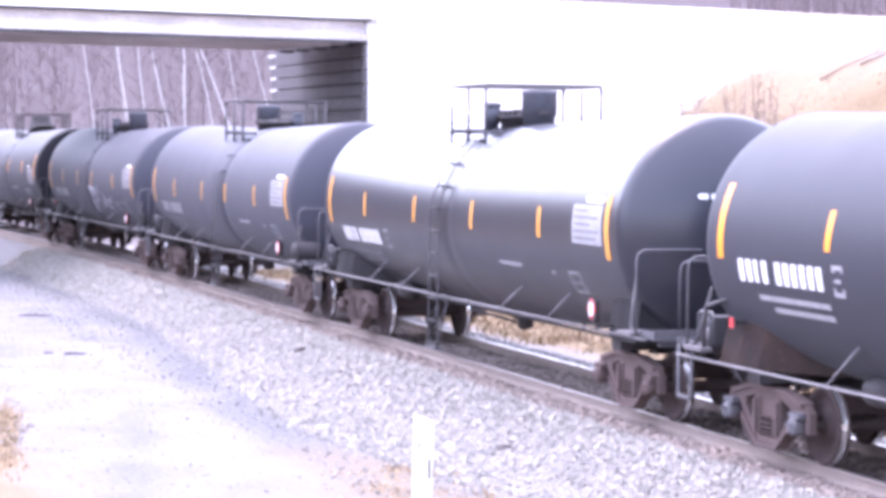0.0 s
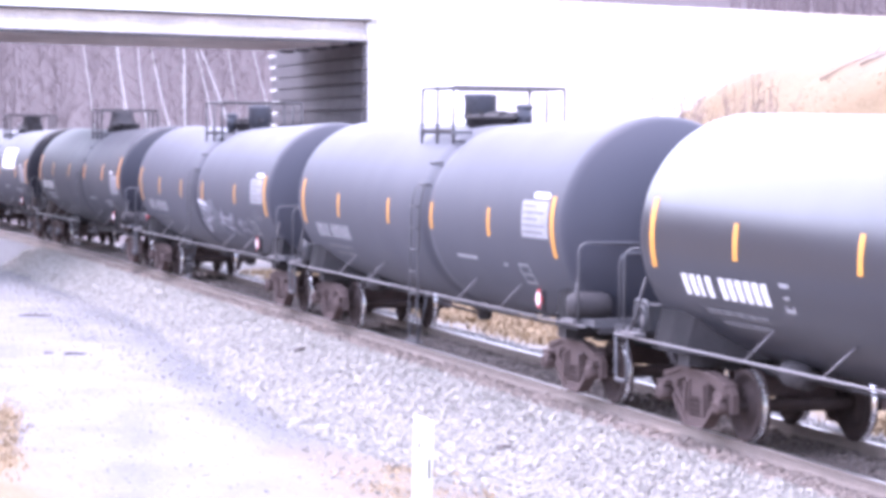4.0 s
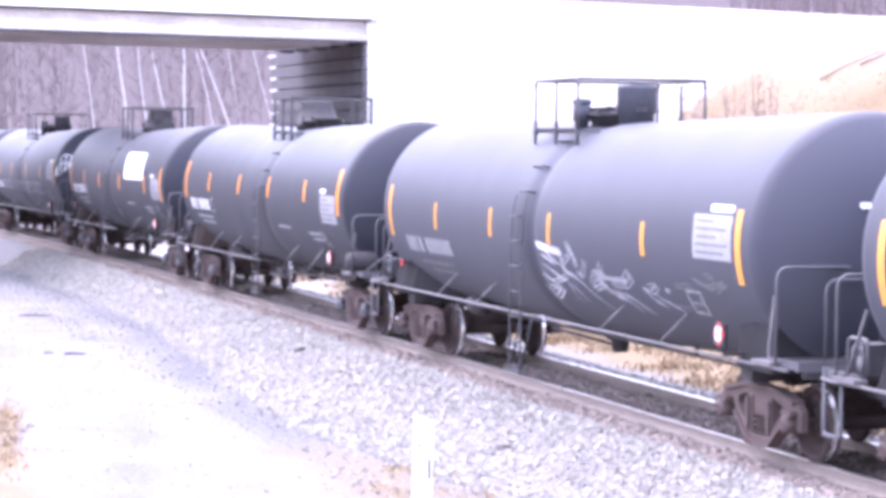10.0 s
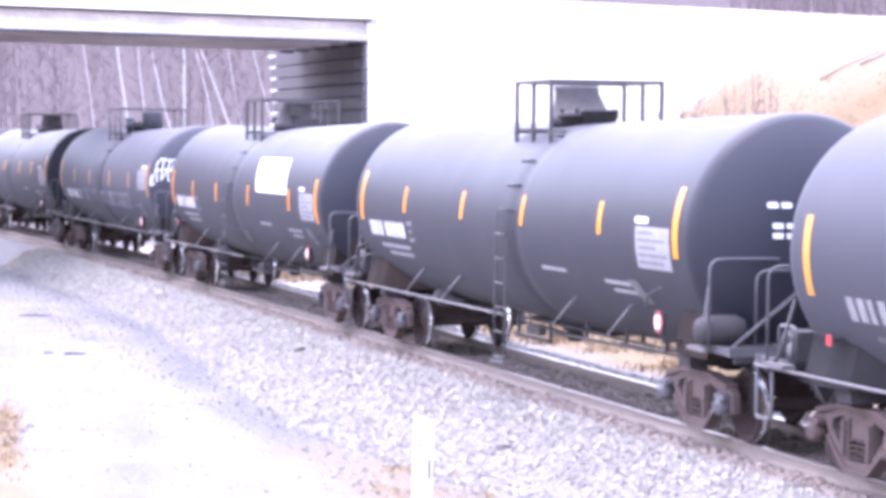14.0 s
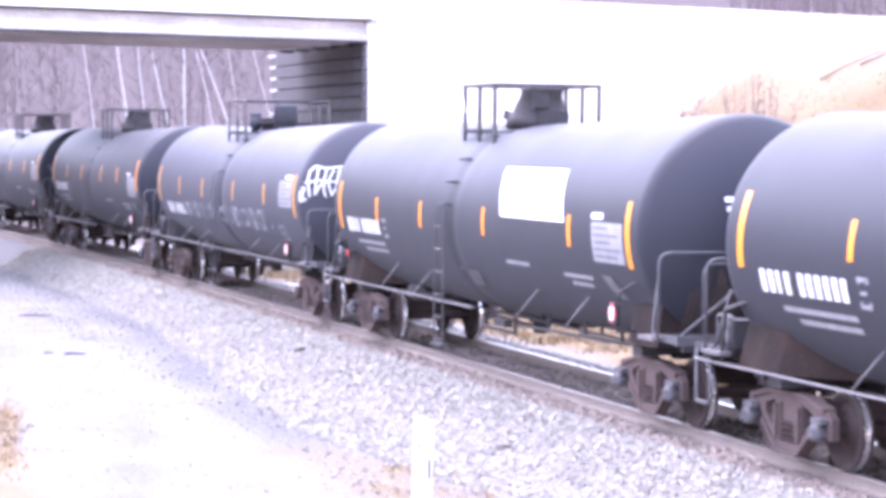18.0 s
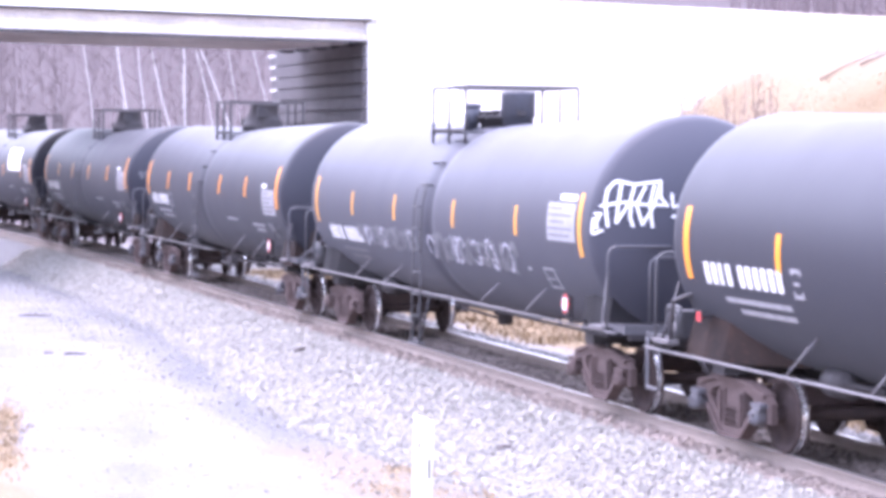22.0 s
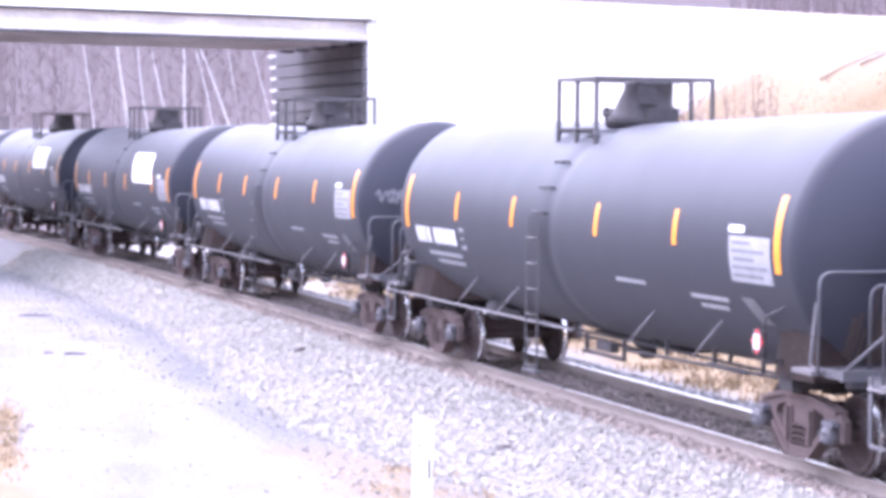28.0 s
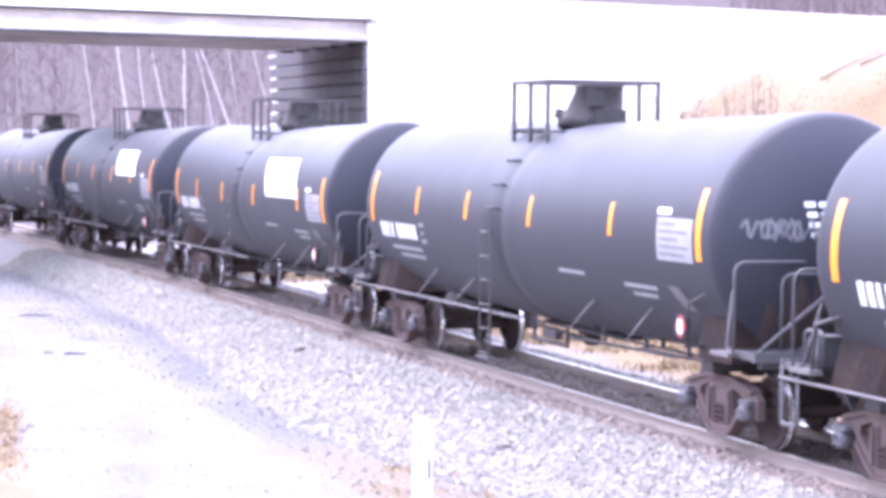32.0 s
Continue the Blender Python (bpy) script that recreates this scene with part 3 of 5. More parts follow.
def build_side_frame(bm):
    out = [(-1.10, 0.38), (-1.10, 0.62), (-0.98, 0.70), (-0.70, 0.72), (-0.42, 0.82), (0.42, 0.82), (0.70, 0.72), (0.98, 0.70), (1.10, 0.62), (1.10, 0.38), (0.98, 0.38), (0.96, 0.56), (0.74, 0.56), (0.66, 0.44), (0.27, 0.12), (-0.27, 0.12), (-0.66, 0.44), (-0.74, 0.56), (-0.96, 0.56), (-0.98, 0.38)]
    h1 = [(-0.62, 0.55), (-0.60, 0.64), (-0.34, 0.71), (-0.34, 0.31)]
    h2 = [(0.62, 0.55), (0.34, 0.31), (0.34, 0.71), (0.60, 0.64)]
    h3 = [(-0.21, 0.23), (-0.21, 0.69), (0.21, 0.69), (0.21, 0.23)]
    slab(bm, out, 0.09, holes=(h1, h2, h3))
    # flanges round the openings
    for a, b in ((( -0.95, 0.70), (-0.42, 0.81)), ((-0.42, 0.81), (0.42, 0.81)), ((0.42, 0.81), (0.95, 0.70)), ((-0.27, 0.13), (0.27, 0.13)), ((-0.66, 0.45), (-0.27, 0.13)), ((0.27, 0.13), (0.66, 0.45))):
        c = ((a[0] + b[0]) / 2, 0, (a[1] + b[1]) / 2)
        ln = math.hypot(b[0] - a[0], b[1] - a[1])
        box(bm, c, (ln, 0.17, 0.05), Matrix.Rotation(-math.atan2(b[1] - a[1], b[0] - a[0]), 3, "Y"))
    for x in (-0.29, 0.29):
        box(bm, (x, 0, 0.46), (0.06, 0.18, 0.40))


def build_spring(bm):
    tube(bm, [(0.055 * math.cos(t), 0.055 * math.sin(t), 0.22 + 0.26 * t / (2 * math.pi * 4)) for t in np.linspace(0, 2 * math.pi * 4, 25).tolist()], 0.014, 4)


def build_wheelset(bm):
    lathe(bm, [(-1.06, 0.075), (-0.6, 0.085), (0.6, 0.085), (1.06, 0.075)], "y", 14)
    for sgn in (-1, 1):
        # profile from the outer face inwards
        pr = [(0.80, 0.10), (0.80, 0.16), (0.745, 0.20), (0.735, 0.36), (0.80, 0.385), (0.81, 0.44), (0.805, 0.450), (0.775, 0.4525), (0.735, 0.456), (0.715, 0.457), (0.69, 0.480), (0.675, 0.478), (0.67, 0.39), (0.70, 0.36), (0.71, 0.20), (0.66, 0.16), (0.66, 0.10)]
        mats = [0, 0, 0, 0, 0, 0, 0, 1, 1, 0, 0, 0, 0, 0, 0, 0]
        lathe(bm, [(a * sgn, r) for a, r in pr], "y", 36, mats=mats)


def build_bearing(bm):
    lathe(bm, [(-0.13, 0.04), (-0.13, 0.085), (-0.10, 0.105), (0.08, 0.105), (0.08, 0.05)], "y", 14)
    for k in range(3):
        t = 2 * math.pi * k / 3 + 0.4
        box(bm, (0.055 * math.cos(t), -0.15, 0.055 * math.sin(t)), (0.03, 0.03, 0.03))
    box(bm, (0, 0, 0.13), (0.26, 0.18, 0.06))


WHEELSETS = []


def add_truck(car, x, kind):
    t = shared("bolster", build_bolster, "truck", M_TRUCK, car, "rusty cast steel truck", at=pose(x, 0, 0))
    for y in (-1.02, 1.02):
        shared("side_frame", build_side_frame, "side_frame", M_TRUCK, t, at=pose(0, y, 0))
        for sx in (-0.13, 0.0, 0.13):
            shared("spring", build_spring, "coil_spring", M_TRUCK, t, at=pose(sx, y, 0))
        for dx in (-0.89, 0.89):
            shared(("bearing", kind), build_bearing, "bearing_cap", M_TRUCK if kind == 1 else M_CAP, t, "" if kind == 1 else "bearing cap in pale blue-grey for its highlight", at=pose(dx, y - 0.06 if y < 0 else y + 0.06, 0.457, 0, 0, 0 if y < 0 else 180))
    for dx in (-0.89, 0.89):
        w = shared("wheelset", build_wheelset, "wheelset", [M_WHEEL, M_TREAD], t, "rusty wheels with polished treads", at=pose(dx, 0, 0.457))
        WHEELSETS.append((w, dx))
    return t


def build_sill(bm, e):
    """Stub sill and draft gear at one end."""
    box(bm, (e * 7.35, 0, 0.93), (3.0, 0.36, 0.34))
    box(bm, (e * 8.62, 0, 0.93), (0.34, 0.50, 0.44))
    box(bm, (e * 8.78, 0, 0.93), (0.06, 0.66, 0.56))
    box(bm, (e * 8.66, 0, 1.14), (0.12, 2.7, 0.14))


def build_saddle(bm, e):
    """Welded skirt that carries the tank end on the sill: full width at the end, narrowing under the tank."""
    plan = [(7.78, 1.32), (7.2, 1.36), (6.75, 1.30), (6.3, 1.02), (5.75, 0.55)]
    loop = [(x, -y) for x, y in plan] + [(x, y) for x, y in reversed(plan)]
    low = [bm.verts.new((e * x, y, 1.04)) for x, y in loop]
    high = [bm.verts.new((e * (x - 0.1), y * 0.9, 1.70)) for x, y in loop]
    n = len(loop)
    for k in range(n):
        bm.faces.new((low[k], low[(k + 1) % n], high[(k + 1) % n], high[k]))
    bm.faces.new(low[::-1])
    bm.faces.new(high)


def build_bearing_beam(bm, e):
    box(bm, (e * 6.93, 0, 0.96), (0.34, 2.5, 0.16))
    for y in (-0.62, 0.62):
        box(bm, (e * 6.93, y, 0.86), (0.26, 0.2, 0.08))


def add_platform_end(car, e):
    """Grating platform across the end, bar by bar."""
    def rim(bm):
        for y in (-1.4, -0.5, 0.5, 1.4):
            box(bm, (e * 8.34, y, 1.205), (0.74, 0.06, 0.09))
        box(bm, (e * 8.70, 0, 1.21), (0.06, 2.9, 0.12))
    p = shared(("endplat", e), rim, "end_platform", M_MIDTUBE, car)
    for k in range(9):
        shared("gratingbar", lambda bm: box(bm, (0, 0, 0), (0.035, 2.8, 0.05)), "grating_bar", M_RAILING, p, at=pose(e * (8.02 + 0.08 * k), 0, 1.22))


def build_coupler(bm, e):
    box(bm, (e * 8.82, 0, 0.86), (0.36, 0.16, 0.17))
    box(bm, (e * 8.98, 0.10 * e, 0.86), (0.24, 0.16, 0.28))
    box(bm, (e * 9.05, -0.11 * e, 0.86), (0.14, 0.14, 0.26))
    lathe(bm, [(0.70, 0.07), (1.02, 0.07)], "z", 10, centre=(e * 9.02, -0.06 * e, 0))


def build_hose(bm, e):
    tube(bm, rounded([(e * 8.75, -0.35, 0.88), (e * 8.9, -0.36, 0.72), (e * 9.02, -0.2, 0.42), (e * 9.1, -0.05, 0.38)], 0.1, 3), 0.025, 6)


def build_end_rail(bm, e, y0, y1, x, top):
    tube(bm, rounded([(e * x, y0, 1.2), (e * x, y0, top), (e * x, y1, top), (e * x, y1, 1.2)], 0.16, 5), 0.018, 8)


def build_side_rail(bm, y, z, end):
    tube(bm, [(-8.6, y, z), (-4.0, y, z), (0.0, y, z), (end, y, z)], 0.018, 8)


def build_brake_rigging(bm):
    """Dark rods and levers slung under the front half of the tank."""
    tube(bm, [(1.5, -1.05, 0.86), (4.2, -1.10, 0.92), (7.0, -1.12, 0.98)], 0.024, 6)
    tube(bm, [(0.3, -1.18, 0.76), (1.9, -1.20, 0.76)], 0.03, 6)
    box(bm, (1.0, -1.1, 0.86), (0.55, 0.12, 0.12))
    box(bm, (1.75, -1.15, 0.88), (0.04, 0.05, 0.28))
    box(bm, (0.35, -1.15, 0.88), (0.04, 0.05, 0.24))
    for x in (3.1, 4.6, 6.0):
        box(bm, (x, -1.09, 1.04), (0.03, 0.05, 0.22))
    box(bm, (5.0, -1.1, 0.94), (1.1, 0.05, 0.06))


def build_brace(bm, x, y, low):
    c = axis_z(x)
    yy = abs(y) - 0.30
    tube(bm, [(x - 0.1, y, low), (x + 0.12, math.copysign(yy, y), c - math.sqrt(R * R - yy * yy) + 0.03)], 0.016, 6)


def build_ladder_stile(bm, x, low, top):
    """A flat upright bar from the foot step to the tank's shoulder."""
    arc = [(x, -(R + 0.085) * math.cos(t), ZC - SAG + (R + 0.085) * math.sin(t)) for t in np.linspace(0.04, top, 4).tolist()]
    run = [(x, -1.66, low), (x, -1.66, 1.5)] + arc
    for a, b in zip(run, run[1:]):
        d = Vector(b) - Vector(a)
        box(bm, (Vector(a) + Vector(b)) / 2, (0.055, 0.014, d.length + 0.004), Vector((0, 0, 1)).rotation_difference(d).to_matrix())
    if low < 0.3:
        tube(bm, [(x, -1.66, low + 0.02), (x + 0.34, -1.60, 1.12)], 0.018, 6)


def build_rung(bm, z, w=0.48):
    dz = z - (ZC - SAG)
    y = 1.66 if z < ZC + 0.1 else (R + 0.05) * math.cos(math.asin(min(0.97, dz / R)))
    tube(bm, [(-w / 2, -y, z), (w / 2, -y, z)], 0.015, 6)
    if z >= ZC + 0.1:
        for x in (-w / 2, w / 2):
            box(bm, (x, -y + 0.03, z - 0.01), (0.03, 0.08, 0.025))


def add_top_platform(car, kind, flip, c):
    """Railing, grating and valves on the crown. kind 1: rounded tube; kind 2: angle bar."""
    top, base, crown = 4.62, 3.87, axis_z(0) + R
    hx, hy = (0.90, 1.0) if kind == 1 else (0.77, 0.9)
    f = -1 if flip else 1
    holder = shared(("grating", kind, c), lambda bm: build_grating(bm, hx, hy, base, c), "grating", M_MIDTUBE, car, at=None)
    posts = [(-hx, -hy), (0, -hy), (hx, -hy), (-hx, hy), (0, hy), (hx, hy)]
    for k, (px, py) in enumerate(posts):
        def post(bm, px=px, py=py):
            low = 3.66 if abs(py) > 0.5 else base
            if kind == 1:
                tube(bm, [(c + px, py, low), (c + px, py, top - 0.05)], 0.024, 8)
            else:
                box(bm, (c + px, py, (low + top) / 2), (0.055, 0.055, top - low))
        shared(("post", kind, k, c), post, "railing_post", M_RAILING, car)
    def toprail(bm, py):
        if kind == 1:
            tube(bm, rounded([(c - hx, py, top - 0.12), (c - hx, py, top), (c + hx, py, top), (c + hx, py, top - 0.12)], 0.09, 4), 0.026, 8)
        else:
            box(bm, (c, py, top), (2 * hx + 0.06, 0.06, 0.05))
    for py in (-hy, hy):
        shared(("toprail", kind, py, c), lambda bm: toprail(bm, py), "top_rail", M_RAILING, car)
    for px in (-hx, hx):
        def cross(bm):
            if kind == 1:
                tube(bm, [(c + px, -hy, top), (c + px, hy, top)], 0.024, 8)
            else:
                box(bm, (c + px, 0, top), (0.05, 2 * hy, 0.05))
        shared(("cross", kind, px, c), cross, "cross_rail", M_RAILING, car)
    def lower(bm, py):
        box(bm, (c, py, base + 0.02), (2 * hx, 0.03, 0.035))
    for py in (-hy, hy):
        shared(("lowrail", kind, py, c), lambda bm: lower(bm, py), "toe_rail", M_RAILING, car)
    # manway nozzle and valve protective housing
    def manway(bm):
        lathe(bm, [(crown - 0.15, 0.42), (crown + 0.10, 0.42), (crown + 0.10, 0.48), (crown + 0.16, 0.48), (crown + 0.18, 0.40), (crown + 0.20, 0.1)], "z", 28, centre=(c, 0, 0))
        for k in range(8):
            t = 2 * math.pi * k / 8
            box(bm, (c + 0.44 * math.cos(t), 0.44 * math.sin(t), crown + 0.19), (0.07, 0.05, 0.09))
    shared(("manway", kind, c), manway, "manway", M_SILL, car)
    if kind == 1:
        def housing(bm):
            x = c + f * 0.68
            lathe(bm, [(crown - 0.05, 0.26), (crown + 0.13, 0.26), (crown + 0.14, 0.29), (crown + 0.50, 0.29), (crown + 0.53, 0.30), (crown + 0.56, 0.28), (crown + 0.57, 0.1)], "z", 28, centre=(x, 0, 0))
        shared(("housing", 1, f, c), housing, "valve_housing", M_HOUSING, car, "blue-grey steel valve housing")
        def valve(bm):
            x = c - f * 0.25
            lathe(bm, [(crown - 0.12, 0.11), (crown + 0.03, 0.11), (crown + 0.03, 0.14), (crown + 0.26, 0.14), (crown + 0.27, 0.12), (crown + 0.30, 0.15), (crown + 0.36, 0.15), (crown + 0.38, 0.05)], "z", 14, centre=(x, -0.5 * f, 0))
        shared(("valve", 1, f, c), valve, "vent_valve", M_HOUSING, car)
        def pipes(bm):
            tube(bm, [(c - f * 0.25, -0.45 * f, crown + 0.12), (c + f * 0.1, -0.2 * f, crown + 0.2), (c + f * 0.5, 0, crown + 0.16)], 0.07, 8)
            box(bm, (c + f * 0.98, -0.05, crown + 0.20), (0.2, 0.12, 0.08))
            box(bm, (c + f * 0.1, -0.3 * f, crown + 0.17), (0.3, 0.26, 0.14))
        shared(("pipes", 1, f, c), pipes, "valve_piping", M_SILL, car)
    else:
        def housing(bm):
            x = c + f * 0.30
            lathe(bm, [(crown - 0.05, 0.50), (crown + 0.10, 0.50), (crown + 0.12, 0.46), (crown + 0.50, 0.34), (crown + 0.56, 0.36), (crown + 0.60, 0.34), (crown + 0.61, 0.05)], "z", 28, centre=(x, 0, 0))
            for v in bm.verts:
                v.co.x += f * 0.24 * max(0.0, (v.co.z - crown - 0.1) / 0.5)
        shared(("housing", 2, f, c), housing, "valve_housing", M_SILL, car, "dark tapered steel valve housing")
        def valve(bm):
            x = c - f * 0.50
            lathe(bm, [(crown - 0.05, 0.26), (crown + 0.16, 0.26), (crown + 0.17, 0.30), (crown + 0.22, 0.30), (crown + 0.23, 0.08)], "z", 18, centre=(x, 0, 0))
            box(bm, (x - 0.05, -0.1, crown + 0.18), (0.5, 0.14, 0.08))
        shared(("valve", 2, f, c), valve, "vent_valve", M_SILL, car)
        def shield(bm):
            box(bm, (c + f * 0.78, -0.12, crown + 0.40), (0.10, 0.26, 0.26))
            box(bm, (c + f * 0.70, 0.1, crown + 0.12), (0.3, 0.5, 0.2))
        shared(("shield", 2, f, c), shield, "valve_lever", M_SILL, car)


def build_grating(bm, hx, hy, base, c):
    """Two walk strips either side of the manway, with their brackets."""
    for sgn in (-1, 1):
        for k in range(4):
            box(bm, (c, sgn * (hy - 0.04 - 0.09 * k), base), (2 * hx, 0.02, 0.025))
        for x in (-hx, 0, hx):
            box(bm, (c + x, sgn * (hy - 0.16), base - 0.02), (0.03, 0.34, 0.03))
            box(bm, (c + x, sgn * hy, base - 0.03), (0.07, 0.07, 0.07))


def characters(bm, x, z, h, pattern, pitch=0.27, gap=0.045):
    """Plain bars in place of stencilled marks: one block to a character."""
    for ch in pattern:
        if ch == " ":
            x += pitch * 0.75
            continue
        patch(bm, x, x + (pitch - gap) * (0.62 if ch == "i" else 0.86), z, z + h, nz=2)
        x += pitch
    return x


def add_markings(car, kind, c):
    """Tape, stencils and panels on the side that the camera sees."""
    up = c.get("tape", 0.22 if kind == 2 else 0.0)
    xs = c.get("tapes", (-4.5, -1.75, 1.4, 4.45))
    lo, hi = (2.24 + up, 2.68 + up)
    tape = M_YELLOW if kind == 2 else M_OLDTAPE
    for x in xs:
        shared(("tape", x, up, kind), lambda bm: patch(bm, x - 0.06, x + 0.06, lo, hi), "reflective_tape", tape, car, "yellow reflective tape")
    for x in (-7.25, 7.30):
        shared(("endtape", x, up, kind), lambda bm: patch(bm, x - 0.075, x + 0.075, lo - 0.2, hi + 0.24, nz=14), "reflective_tape", tape, car, "long yellow reflective tape")
    marks = M_WHITE if kind == 2 or c.get("bright") else M_DIM
    mz = c.get("mark_z", 2.01 if kind == 2 else 1.82)
    x0, step = (-6.45, 0.235) if kind == 1 else (-6.77, 0.205)
    for i, ch in enumerate("tlio hooooh"):
        if ch != " ":
            xx = x0 + step * i - (0.3 * step if i > 4 else 0)
            shared(("mark", ch, round(xx, 3), mz, marks.name), lambda bm: characters(bm, xx, mz, 0.26, ch, step), "stencil_mark", marks, car, "white stencilled mark")
    for k, (a, b) in enumerate(((x0 + 0.4, x0 + 2.2), (x0 + 0.7, x0 + 2.2))):
        def small(bm):
            patch(bm, a, b, mz - 0.20 - 0.13 * k, mz - 0.135 - 0.13 * k, nx=3, nz=1)
        shared(("small", mz, k, x0, kind), small, "stencil_line", M_DIM if kind == 2 else M_SCRAWL, car, "faded stencilled line")
    if kind == 2 or c.get("square"):
        def square(bm):
            x, z = (-3.66 if kind == 1 else -4.40), mz - 0.04
            for a, b, e, g in ((0, 0.05, 0, 0.34), (0.20, 0.25, 0, 0.34), (0.05, 0.20, 0, 0.05), (0.05, 0.20, 0.29, 0.34), (0.05, 0.20, 0.15, 0.19)):
                patch(bm, x + a, x + b, z + e, z + g, nz=1)
        shared(("square", mz, kind), square, "inspection_stencil", M_DIM, car)
    # consolidated stencil panel beside the end tape
    pz = c.get("board", 2.30 if kind == 1 else 2.08)
    b = shared(("board", pz), lambda bm: patch(bm, 6.0, 7.12, pz, pz + 0.54, nx=2), "stencil_panel", M_BOARD, car, "pale grey stencil panel with print")
    for k, (a, e) in enumerate(((6.08, 6.9), (6.08, 7.02), (6.12, 6.7), (6.08, 6.98), (6.08, 6.6))):
        shared(("row", pz, k), lambda bm: patch(bm, a, e, pz + 0.06 + 0.095 * k, pz + 0.10 + 0.095 * k, off=0.011, nx=2, nz=1), "print_line", M_INK, b)
    sx = 6.45 if kind == 1 else 5.98
    shared(("strip", pz, kind), lambda bm: patch(bm, sx, sx + (0.65 if kind == 1 else 0.42), pz + 0.58, pz + 0.66, nz=1), "white_strip", M_WHITE, car)
    lines = ((2.2, 3.2, 1.86), (4.6, 5.7, 1.80), (4.8, 5.6, 1.69)) if kind == 2 else ((2.6, 3.6, 1.84), (4.85, 4.97, 1.80))
    if kind == 1:
        def outline(bm):
            for a, e, g, h in ((5.5, 5.54, 1.58, 1.88), (5.91, 5.95, 1.58, 1.88), (5.54, 5.91, 1.58, 1.61), (5.54, 5.91, 1.85, 1.88), (5.54, 5.91, 1.71, 1.73)):
                patch(bm, a, e, g, h, nz=2)
        shared("squareframe", outline, "square_stencil", M_DIM, car, "faded square stencil outline")
    for x0, x1, z in lines:
        def low_line(bm):
            patch(bm, x0, x1, z, z + 0.055, nx=2, nz=1)
        shared(("low", x0, z), low_line, "stencil_line", M_DIM, car)
    if kind == 2:
        bx = c.get("plate", 6.1)
        # pale slanted patch just off the tank's surface
        shared(("plate", bx), lambda bm: patch(bm, bx + 0.28, bx + 0.62, 1.60, 1.90, off=0.014, nx=2, nz=4, shear=-0.26), "grounding_plate", M_PLATE, car, "pale grey slanted patch low on the tank side")
        shared(("plate_arm", bx), lambda bm: tube(bm, [(bx + 0.5, -1.36, 1.56), (bx + 0.75, -1.47, 1.72), (bx + 1.3, -1.50, 1.86)], 0.014, 6), "bent_arm", M_RAILING, car)
    # hazard placard in its holder
    h = shared("holder", lambda bm: (box(bm, (6.93, -1.60, 1.44), (0.26, 0.02, 0.28)), box(bm, (6.93, -1.55, 1.40), (0.04, 0.09, 0.3)), box(bm, (6.93, -1.3, 1.2), (0.05, 0.5, 0.05))), "placard_holder", M_SILL, car)
    def diamond(bm, r, y):
        vs = [bm.verts.new((6.93 + r * math.sin(t), y, 1.44 + r * math.cos(t))) for t in (0, math.pi / 2, math.pi, 3 * math.pi / 2)]
        vb = [bm.verts.new((v.co.x, y + 0.006, v.co.z)) for v in vs]
        bm.faces.new(vs)
        bm.faces.new(vb[::-1])
        for i in range(4):
            bm.faces.new((vs[i], vs[(i + 1) % 4], vb[(i + 1) % 4], vb[i]))
    shared("placard", lambda bm: diamond(bm, 0.15, -1.618), "placard", M_RED, h, "red and white diamond placard")
    shared("placard_white", lambda bm: box(bm, (6.93, -1.624, 1.44), (0.14, 0.006, 0.17)), "placard_centre", M_WHITE, h, "white centre of the placard")


def add_panel(car, x0, x1, z0, z1, shear):
    shared(("panel", x0, x1, z0, z1), lambda bm: patch(bm, x0, x1, z0, z1, off=0.012, nx=6, nz=12, shear=shear), "white_panel", M_PANEL, car, "large plain white rectangle")


def head_lines(bm, lines, e=1):
    """Short stencilled bars on a tank head."""
    for y0, y1, z in lines:
        y = y0
        while y < y1 - 0.02:
            stroke(bm, [(y, z), (min(y + 0.12, y1), z)], 0.065, head=e)
            y += 0.16


